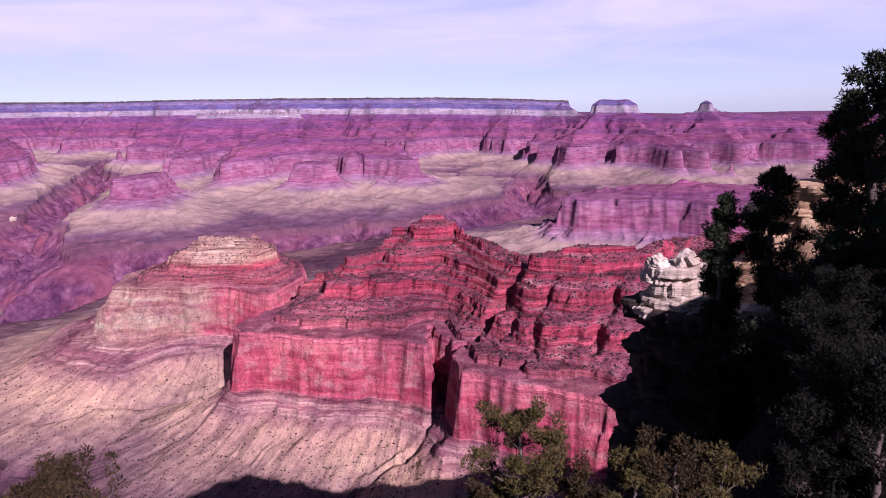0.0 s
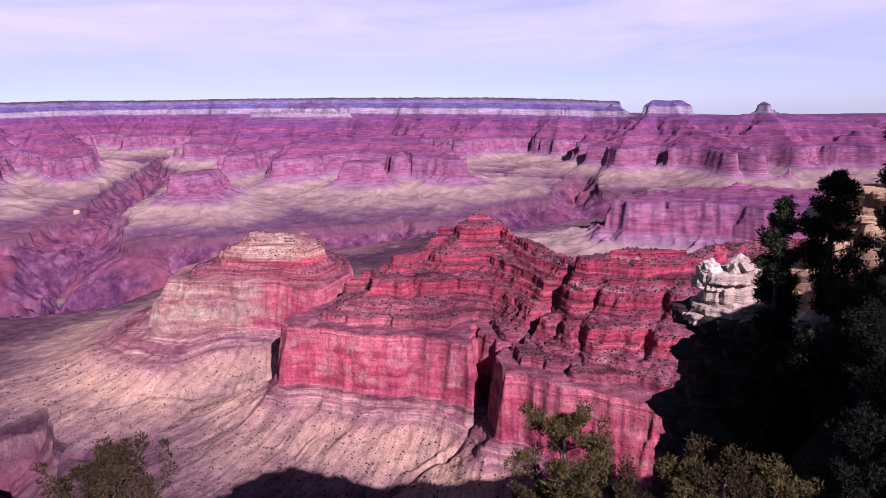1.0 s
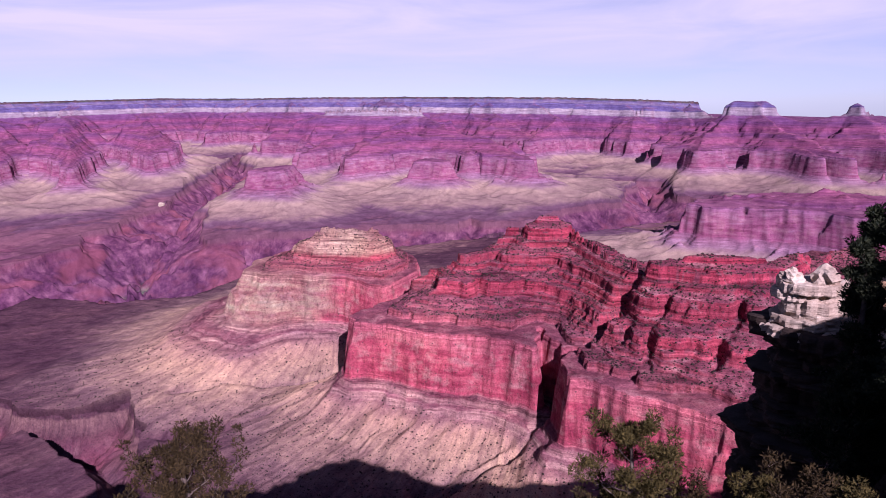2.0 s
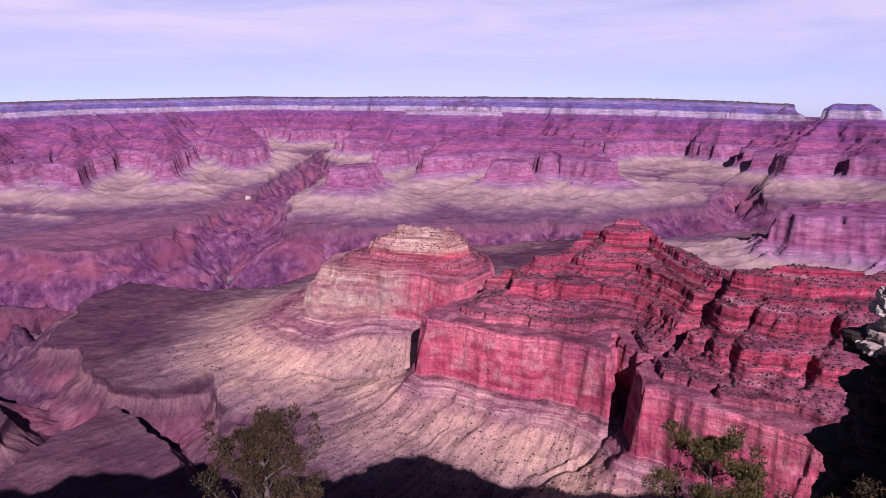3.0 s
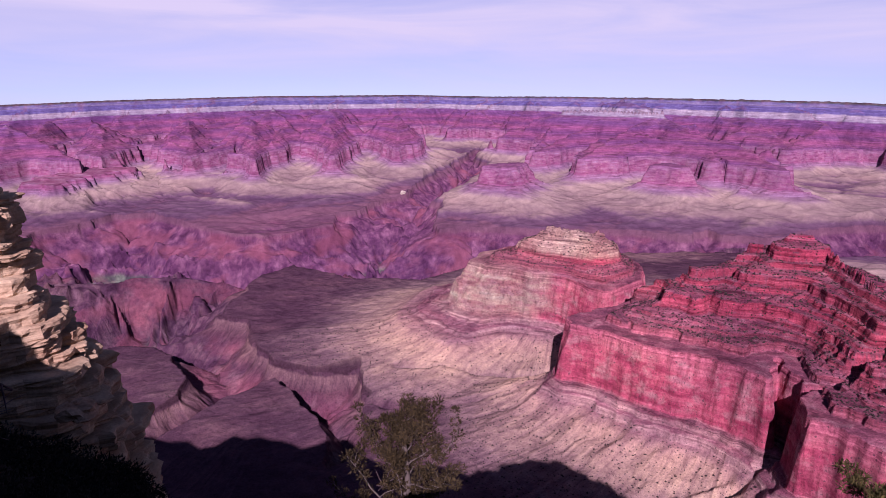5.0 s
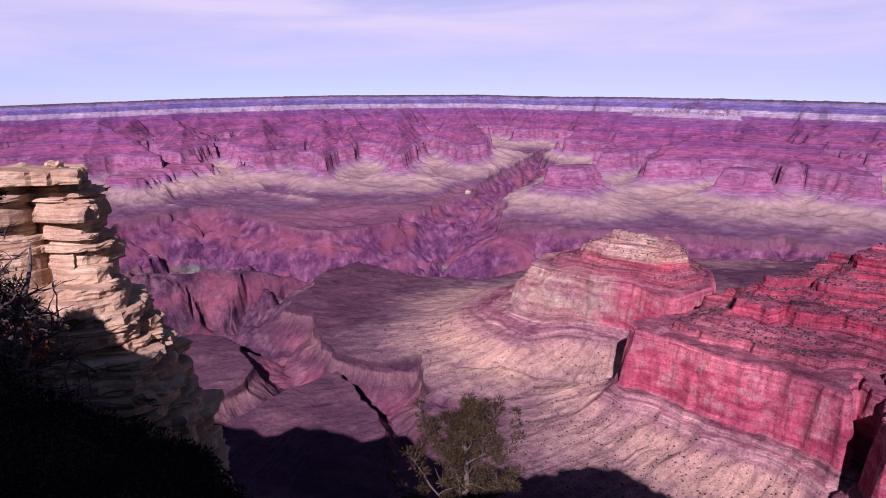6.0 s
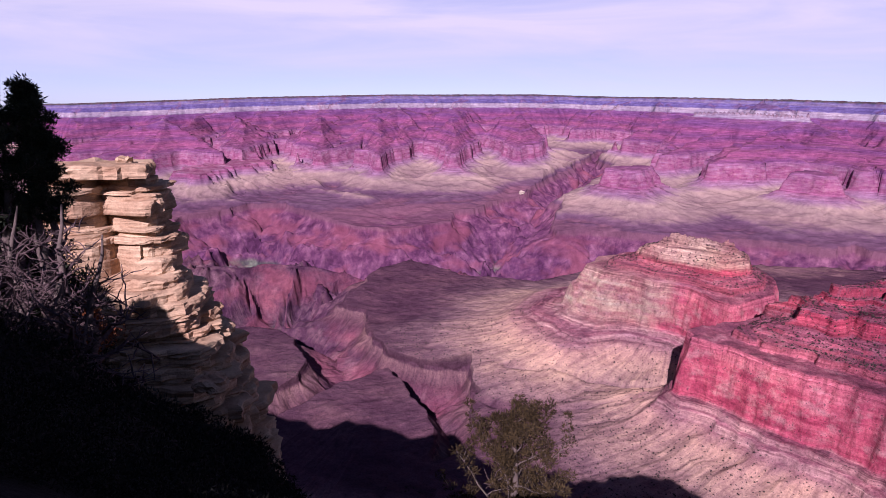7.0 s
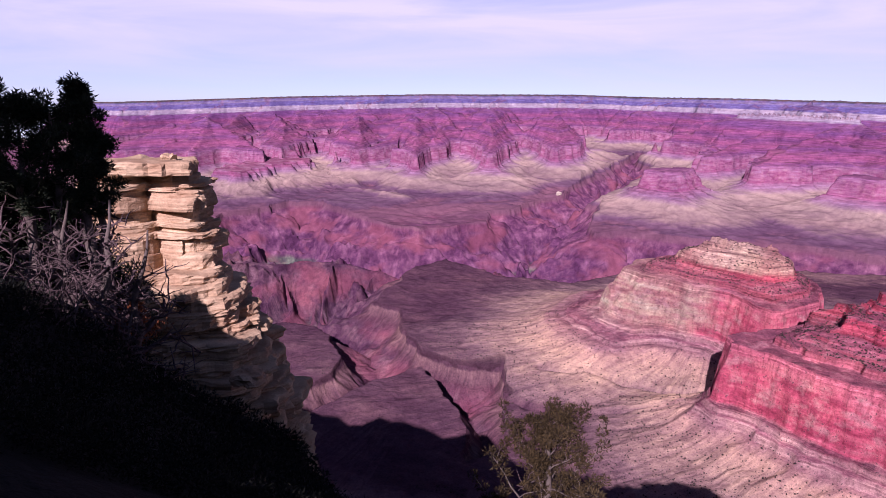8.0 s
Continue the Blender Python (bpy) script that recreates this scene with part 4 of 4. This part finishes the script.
def rock_stack(name, label, category, levels, material, seed, thick=(0.5, 1.2), turn=0.0, shift=0.2, cleft=None, square=0.0):
    """A stack of beds; levels give z, centre x and y, half width and half depth, from the top down."""
    rng = random.Random(seed)
    thing = tagged(new(name), label, category)
    zs = [v[0] for v in levels]
    z = zs[0]
    while z > zs[-1]:
        h = rng.uniform(*thick) * (0.45 if rng.random() < 0.35 else 1)
        mid = z - h / 2
        cx, cy, rx, ry = (float(np.interp(-mid, [-v for v in zs], [v[k] for v in levels])) for k in (1, 2, 3, 4))
        k = 1 + rng.uniform(-0.12, 0.08)
        cut = (cleft[0] + rng.uniform(-0.1, 0.1), cleft[1] * rng.uniform(0.7, 1.1), cleft[2]) if cleft and cleft[3] > mid > cleft[4] else None
        bed(rng, (cx + rng.uniform(-shift, shift), cy + rng.uniform(-shift, shift)), z - h, z + 0.08, rx * k, ry * k, turn + rng.uniform(-0.15, 0.15), material, thing, cleft=cut, square=square)
        z -= h * rng.uniform(0.93, 1.0)
    return thing


def boulder(name, label, centre, size, material, seed, flat=0.7):
    bm = bmesh.new()
    bmesh.ops.create_icosphere(bm, subdivisions=3, radius=1)
    for v in bm.verts:
        cell = noise.cell(v.co * 1.9 + Vector((seed * 3.1, 1, 0)))
        k = 0.9 + 0.3 * noise.noise(v.co * 1.3 + Vector((seed * 3.1, 0, 0))) + 0.2 * cell + 0.16 * noise.noise(v.co * 4.7 + Vector((seed, 5, 0)))
        v.co = Vector((v.co.x * k * size, v.co.y * k * size, v.co.z * k * size * flat)) + Vector(centre)
    me = bpy.data.meshes.new(name)
    bm.to_mesh(me)
    bm.free()
    me.materials.append(material)
    return tagged(new(name, me), label, "rock")


PINNACLE = [(-3.2, -57.2, 22.0, 3.0, 4.0), (-5.0, -57.0, 22.3, 3.6, 4.6), (-10.0, -56.6, 23.0, 4.2, 5.0), (-13.0, -56.4, 23.3, 4.6, 5.2), (-16.5, -56.0, 24.2, 5.2, 6.0), (-20.0, -55.6, 24.8, 5.8, 6.8), (-25.0, -55.0, 25.4, 6.4, 7.8), (-34.0, -55.0, 25.8, 7.5, 9.5), (-60.0, -55.5, 26.0, 10.0, 12.0)]
rock_stack("rock_pinnacle", "tall pinnacle of thin-bedded tan limestone, partly in shade", "rock", PINNACLE, LIMESTONE, 5, (0.5, 1.4), radians(-41), 0.25, (0.42, 0.85, 0.55, -4.3, -12.0), 0.75)
boulder("boulder", "small tan boulder perched on the pinnacle's top", (-55.2, 23.9, -3.3), 0.8, LIMESTONE, 2, 1.0)
boulder("boulder", "tan boulder in a patch of sun below the pinnacle", (-44.0, 24.0, -19.3), 1.3, LIMESTONE, 8, 0.6)
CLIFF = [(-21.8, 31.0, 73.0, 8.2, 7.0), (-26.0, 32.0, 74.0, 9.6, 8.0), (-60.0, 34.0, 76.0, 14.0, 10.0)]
rock_stack("rock_cliff", "dark shaded limestone cliff under white outcrop", "rock", CLIFF, SHADED_ROCK, 11, (1.2, 3.0), 0.0, 0.5)
OUTCROP = [(-17.0, 26.4, 72.0, 3.2, 2.4), (-18.4, 26.6, 72.0, 3.6, 2.8), (-19.4, 27.0, 72.4, 3.3, 3.0), (-22.0, 28.0, 72.4, 5.4, 3.8)]
rock_stack("rock_outcrop", "white sunlit limestone outcrop at a cliff's edge", "rock", OUTCROP, WHITE_ROCK, 21, (0.9, 1.9), 0.0, 0.5)
boulder("boulder", "white limestone block on the outcrop's top", (24.3, 71.5, -16.6), 1.3, WHITE_ROCK, 4, 0.75)
boulder("boulder", "white limestone block on the outcrop's top", (27.2, 70.6, -16.4), 1.5, WHITE_ROCK, 6, 0.85)
boulder("boulder", "pale rock among trees on the slope", (33.5, 67.0, -20.6), 2.4, WHITE_ROCK, 9, 0.8)
boulder("boulder", "pale rock among trees on the slope", (30.6, 66.0, -22.6), 2.0, WHITE_ROCK, 12, 0.7)



# ---- trees and bushes ----
def tube(verts, faces, pts, radii, n=6):
    base = len(verts)
    for i, p in enumerate(pts):
        d = (pts[min(i + 1, len(pts) - 1)] - pts[max(i - 1, 0)]).normalized()
        u = d.cross(Vector((0.3, 0.2, 1)) if abs(d.z) < 0.9 else Vector((1, 0, 0))).normalized()
        w = d.cross(u)
        for k in range(n):
            a = 2 * math.pi * k / n
            verts.append(p + (u * math.cos(a) + w * math.sin(a)) * radii[i])
    for i in range(len(pts) - 1):
        for k in range(n):
            faces.append((base + i * n + k, base + i * n + (k + 1) % n, base + (i + 1) * n + (k + 1) % n, base + (i + 1) * n + k))
    verts.append(pts[-1].copy())
    for k in range(n):
        faces.append((base + (len(pts) - 1) * n + k, base + (len(pts) - 1) * n + (k + 1) % n, len(verts) - 1))


def crooked(rng, start, way, length, steps, bend, rise=0.0):
    pts, d = [start.copy()], way.normalized()
    for _ in range(steps):
        d = (d + Vector((rng.uniform(-bend, bend), rng.uniform(-bend, bend), rng.uniform(-bend, bend) + rise))).normalized()
        pts.append(pts[-1] + d * (length / steps))
    return pts


def leaves(nrng, centres, sizes, per, leaf, wide=0.3):
    """Tufts of narrow needles round the centres."""
    c = np.repeat(np.asarray(centres), per, 0)
    r = np.repeat(np.asarray(sizes), per)
    d = nrng.normal(size=c.shape)
    d /= np.linalg.norm(d, axis=1)[:, None]
    root = c + d * (r * nrng.uniform(0.25, 1.0, len(c)) ** 0.6)[:, None] * np.array([1, 1, 0.75])
    way = d * 0.8 + nrng.normal(size=c.shape) * 0.6 + np.array([0, 0, 0.35])
    way /= np.linalg.norm(way, axis=1)[:, None]
    side = np.cross(way, nrng.normal(size=c.shape))
    side /= np.linalg.norm(side, axis=1)[:, None]
    k = (np.repeat(leaf, per) if np.ndim(leaf) else leaf) * nrng.uniform(0.6, 1.4, len(c))
    k = k[:, None]
    v = np.stack([root - side * k * wide, root + side * k * wide, root + way * k * 1.6], 1).reshape(-1, 3)
    return v, np.arange(len(v)).reshape(-1, 3)


def tree(name, label, base, height, spread, seed, needles=NEEDLES, leaf=0.08, per=70, limbs=16, low=0.22, tuft=0.3, bare=0, lean=(0, 0), twigs=4, category="tree", trunk_r=0.026, rounded=False):
    """A pinyon or juniper: crooked tapered trunk, limbs with twigs, tufts of needles on them; bare: dead limbs without needles."""
    rng, nrng = random.Random(seed), np.random.default_rng(seed)
    thing = tagged(new(name), label, category)
    thing.location = base
    top = Vector((lean[0], lean[1], height * 0.94))
    trunk = [Vector((0, 0, -0.4))]
    for i in range(1, 9):
        f = i / 8
        trunk.append(top * f + Vector((rng.uniform(-1, 1), rng.uniform(-1, 1), 0)) * 0.03 * height * (1 - f * 0.4))
    r0 = trunk_r * height + 0.03
    v, f = [], []
    tube(v, f, trunk, [r0 * (1 - 0.88 * i / 8) for i in range(9)], 8)
    part("trunk", v, f, BARK, thing)
    centres, sizes = [], []
    for i in range(limbs + bare):
        dead = i >= limbs
        fr = rng.uniform(0.12, 0.75) if dead else low + (1 - low) * (i + rng.random()) / limbs
        at = fr * 8
        k = min(int(at), 7)
        start = trunk[k].lerp(trunk[k + 1], at - k)
        a = i * 2.4 + rng.uniform(-0.5, 0.5)
        reach_ = spread * (1.08 - 0.88 * (max(fr - low, 0) / (1 - low)) ** 0.9) * rng.uniform(0.45, 1.25)
        if rounded and not dead:
            g_ = (fr - low) / (1 - low)
            reach_ = spread * math.sqrt(max(1 - ((g_ - 0.4) / 0.62) ** 2, 0.08)) * rng.uniform(0.55, 1.2)
        way = Vector((math.cos(a), math.sin(a), 0.25 + 0.5 * fr))
        pts = crooked(rng, start, way, reach_, 6, 0.7 if dead else 0.22, 0.03 if dead else 0.06)
        rl = max(r0 * (0.5 if dead else 0.34) * (1.1 - fr), 0.012)
        v, f = [], []
        tube(v, f, pts, [rl * (1 - 0.8 * j / 6) for j in range(7)], 5)
        for t_ in range(twigs + (4 if dead else 0)):
            j = rng.randrange(2, 7)
            tw = crooked(rng, pts[j], Vector((rng.uniform(-1, 1), rng.uniform(-1, 1), rng.uniform(-0.3, 0.9))), reach_ * rng.uniform(0.2, 0.45), 4, 0.4)
            tube(v, f, tw, [rl * 0.42 * (1 - 0.7 * q_ / 4) for q_ in range(5)], 4)
            if not dead:
                centres += [tw[2], tw[4]]
                sizes += [tuft * rng.uniform(0.7, 1.2), tuft * rng.uniform(0.6, 1.1)]
        part("limb", v, f, DEADWOOD if dead else BARK, thing, "bare grey dead limb" if dead else "")
        if not dead:
            centres += [pts[4], pts[5], pts[6]]
            sizes += [tuft, tuft, tuft * 0.9]
    if centres:
        centres += [trunk[8], trunk[8] + Vector((0, 0, tuft * 0.8))]
        sizes += [tuft, tuft * 0.7]
        vv, ff = leaves(nrng, [tuple(c) for c in centres], sizes, per, leaf)
        raw_mesh("crown", vv, ff, needles, thing)
    return thing


def on_ground(x, y, sink=0.15):
    return (x, y, ground_at(x, y) - sink)


# lighter needles for the pinyons that stand in sun
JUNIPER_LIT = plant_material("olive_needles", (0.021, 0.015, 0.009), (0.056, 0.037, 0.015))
PINYON = "sunlit olive pinyon pine with bare grey twigs on the slope"
DARK = "dark dense pinyon pine on the shaded slope"
# the two pinyons below the eye, straight ahead
bl = on_ground(-6.75, 9.7)
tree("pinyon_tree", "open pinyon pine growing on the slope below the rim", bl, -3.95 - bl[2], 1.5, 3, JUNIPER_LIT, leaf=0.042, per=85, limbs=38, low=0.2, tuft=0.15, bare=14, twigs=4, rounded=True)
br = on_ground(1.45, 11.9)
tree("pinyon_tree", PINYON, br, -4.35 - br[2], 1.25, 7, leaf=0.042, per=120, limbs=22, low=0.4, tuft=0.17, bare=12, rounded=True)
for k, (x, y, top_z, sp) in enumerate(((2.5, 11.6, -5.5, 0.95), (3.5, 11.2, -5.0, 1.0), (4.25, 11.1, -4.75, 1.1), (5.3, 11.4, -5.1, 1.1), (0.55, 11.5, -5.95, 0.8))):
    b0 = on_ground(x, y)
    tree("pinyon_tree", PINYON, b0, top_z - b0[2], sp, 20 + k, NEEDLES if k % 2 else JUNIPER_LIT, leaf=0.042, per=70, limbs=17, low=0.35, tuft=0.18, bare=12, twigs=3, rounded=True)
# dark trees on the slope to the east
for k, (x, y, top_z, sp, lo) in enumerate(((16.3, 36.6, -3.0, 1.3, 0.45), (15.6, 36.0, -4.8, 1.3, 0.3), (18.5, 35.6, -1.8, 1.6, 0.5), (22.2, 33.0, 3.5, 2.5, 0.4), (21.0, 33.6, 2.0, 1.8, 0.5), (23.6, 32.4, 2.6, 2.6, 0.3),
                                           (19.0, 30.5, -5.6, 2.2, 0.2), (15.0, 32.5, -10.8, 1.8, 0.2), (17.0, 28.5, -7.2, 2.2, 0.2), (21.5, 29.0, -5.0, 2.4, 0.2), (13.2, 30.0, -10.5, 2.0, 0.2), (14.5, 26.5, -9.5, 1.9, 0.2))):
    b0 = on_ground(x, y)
    tree("pinyon_tree", DARK, b0, top_z - b0[2], sp, 40 + k, JUNIPER_SHADED, leaf=0.13, per=60, limbs=26, low=lo, tuft=0.42, bare=5, rounded=True)
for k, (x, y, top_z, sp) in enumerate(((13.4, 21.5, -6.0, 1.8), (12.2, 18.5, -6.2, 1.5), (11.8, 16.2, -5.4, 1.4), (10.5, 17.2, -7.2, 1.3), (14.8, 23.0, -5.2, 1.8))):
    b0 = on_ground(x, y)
    tree("juniper_tree", "black shaded juniper with bare grey twigs", b0, top_z - b0[2], sp, 141 + k, SHADED_LEAVES, leaf=0.06, per=70, limbs=24, low=0.12, tuft=0.3, bare=10, rounded=True)
# dark trees and dead junipers to the west
def at_bearing(bearing, away):
    """A place on the slope, by its bearing to the left of straight ahead and its distance."""
    return -math.sin(radians(bearing)) * away, math.cos(radians(bearing)) * away


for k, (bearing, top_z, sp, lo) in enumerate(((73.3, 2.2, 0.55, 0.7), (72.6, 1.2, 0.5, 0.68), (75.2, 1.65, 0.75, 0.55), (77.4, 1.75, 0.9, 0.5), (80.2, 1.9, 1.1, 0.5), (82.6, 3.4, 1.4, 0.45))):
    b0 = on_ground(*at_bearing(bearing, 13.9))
    tree("pinyon_tree", "dark pinyon pine above a tangle of bare limbs", b0, top_z - b0[2], sp, 61 + k, JUNIPER_SHADED, leaf=0.045, per=60, limbs=20, low=lo, tuft=0.17, bare=6, twigs=3, rounded=k != 0)
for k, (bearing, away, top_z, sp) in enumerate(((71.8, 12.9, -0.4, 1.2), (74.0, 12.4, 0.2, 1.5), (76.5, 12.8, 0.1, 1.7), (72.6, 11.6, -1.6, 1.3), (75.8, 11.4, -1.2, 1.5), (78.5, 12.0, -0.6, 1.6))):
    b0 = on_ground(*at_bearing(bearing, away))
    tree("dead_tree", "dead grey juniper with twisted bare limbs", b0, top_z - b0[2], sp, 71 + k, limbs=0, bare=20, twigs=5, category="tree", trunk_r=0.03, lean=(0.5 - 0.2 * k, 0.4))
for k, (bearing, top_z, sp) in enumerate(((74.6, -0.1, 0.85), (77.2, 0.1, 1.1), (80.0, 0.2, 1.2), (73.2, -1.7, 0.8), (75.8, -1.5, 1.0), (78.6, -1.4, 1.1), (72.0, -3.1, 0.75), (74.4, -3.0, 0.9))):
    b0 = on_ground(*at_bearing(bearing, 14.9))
    tree("juniper_tree", "dense dark juniper behind dead twisted limbs", b0, top_z - b0[2], sp, 101 + k, JUNIPER_SHADED, leaf=0.05, per=60, limbs=24, low=0.1, tuft=0.28, rounded=True)
b0 = on_ground(-12.9, 4.5)
tree("shrub", "russet-leaved shrub under dead limbs", b0, -2.2 - b0[2], 0.55, 75, RUSSET, leaf=0.045, per=24, limbs=14, low=0.4, tuft=0.18, category="shrub")
# pinyons added unseen behind and beside the eye, to shade the slopes to both sides
for k, (x, y, h_, sp) in enumerate(((26.5, 20.5, 9, 2.8), (28, 16.5, 10, 3.0), (31, 13, 10, 3.2), (27, 10, 9, 3.0), (-5.2, -5.5, 5.6, 2.2), (-3.0, -6.0, 6.0, 2.4), (-1.2, -6.3, 4.6, 2.0))):
    tree("pinyon_tree", "unseen pinyon pine added to cast shade", on_ground(x, y), h_, sp, 80 + k, JUNIPER_SHADED, leaf=0.3, per=60, limbs=20, low=0.1, tuft=0.8, twigs=3)

# one more added behind the eye; its high crown shades the western pines
tree("pinyon_tree", "unseen pinyon pine added to cast shade", on_ground(-8.6, -4.6), 10.0, 2.6, 91, JUNIPER_SHADED, leaf=0.3, per=60, limbs=22, low=0.6, tuft=0.8, twigs=3)

# added out of view, to throw shade on the pinnacle's lower beds
for k, (x, y, h_, sp) in enumerate(((-44, -8, 7, 2.6), (-40.5, -5, 3.6, 2.2), (-37, -2.5, 2.2, 1.8))):
    tree("pinyon_tree", "unseen pinyon pine added to shade the pinnacle", on_ground(x, y), h_, sp, 121 + k, JUNIPER_SHADED, leaf=0.3, per=60, limbs=20, low=0.1, tuft=0.8, twigs=3)

# low brush over the shaded slopes to both sides; near-black stands in for shade
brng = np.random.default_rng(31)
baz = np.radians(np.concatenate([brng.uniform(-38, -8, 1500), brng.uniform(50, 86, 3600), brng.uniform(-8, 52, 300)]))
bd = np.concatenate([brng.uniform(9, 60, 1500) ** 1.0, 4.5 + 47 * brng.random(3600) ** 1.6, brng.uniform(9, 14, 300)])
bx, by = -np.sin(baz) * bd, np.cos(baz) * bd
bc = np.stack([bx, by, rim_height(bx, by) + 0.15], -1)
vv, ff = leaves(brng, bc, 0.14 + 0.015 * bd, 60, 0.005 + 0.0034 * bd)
tagged(raw_mesh("brush", vv, ff, SHADED_LEAVES), "low brush on the shaded slope, blackened to stand for shade", "shrubs", kind="stuff")
# sunlit rock behind the eastern trees
rock_stack("rock_outcrop", "broken pinkish limestone in sun behind dark trees", "rock", [(-3.4, 27.0, 42.5, 2.2, 1.6), (-4.6, 26.4, 42.5, 3.4, 2.0), (-6.0, 26.0, 42.5, 4.4, 2.2), (-12.0, 26.0, 43.0, 6.0, 3.0)], LIMESTONE, 51, (0.7, 1.6), -0.5, 0.5)
# a pale knob of rock at the mouth of the side canyon, far below
knob_foot = PLACE[np.argmin(np.hypot(PLACE[:, 0] + 1968.0, PLACE[:, 1] - 2963.0))]
boulder("boulder", "small white rock knob beside the side canyon", (-1968.0, 2963.0, float(knob_foot[2]) + 3.0), 15.0, WHITE_ROCK, 41, 0.9)
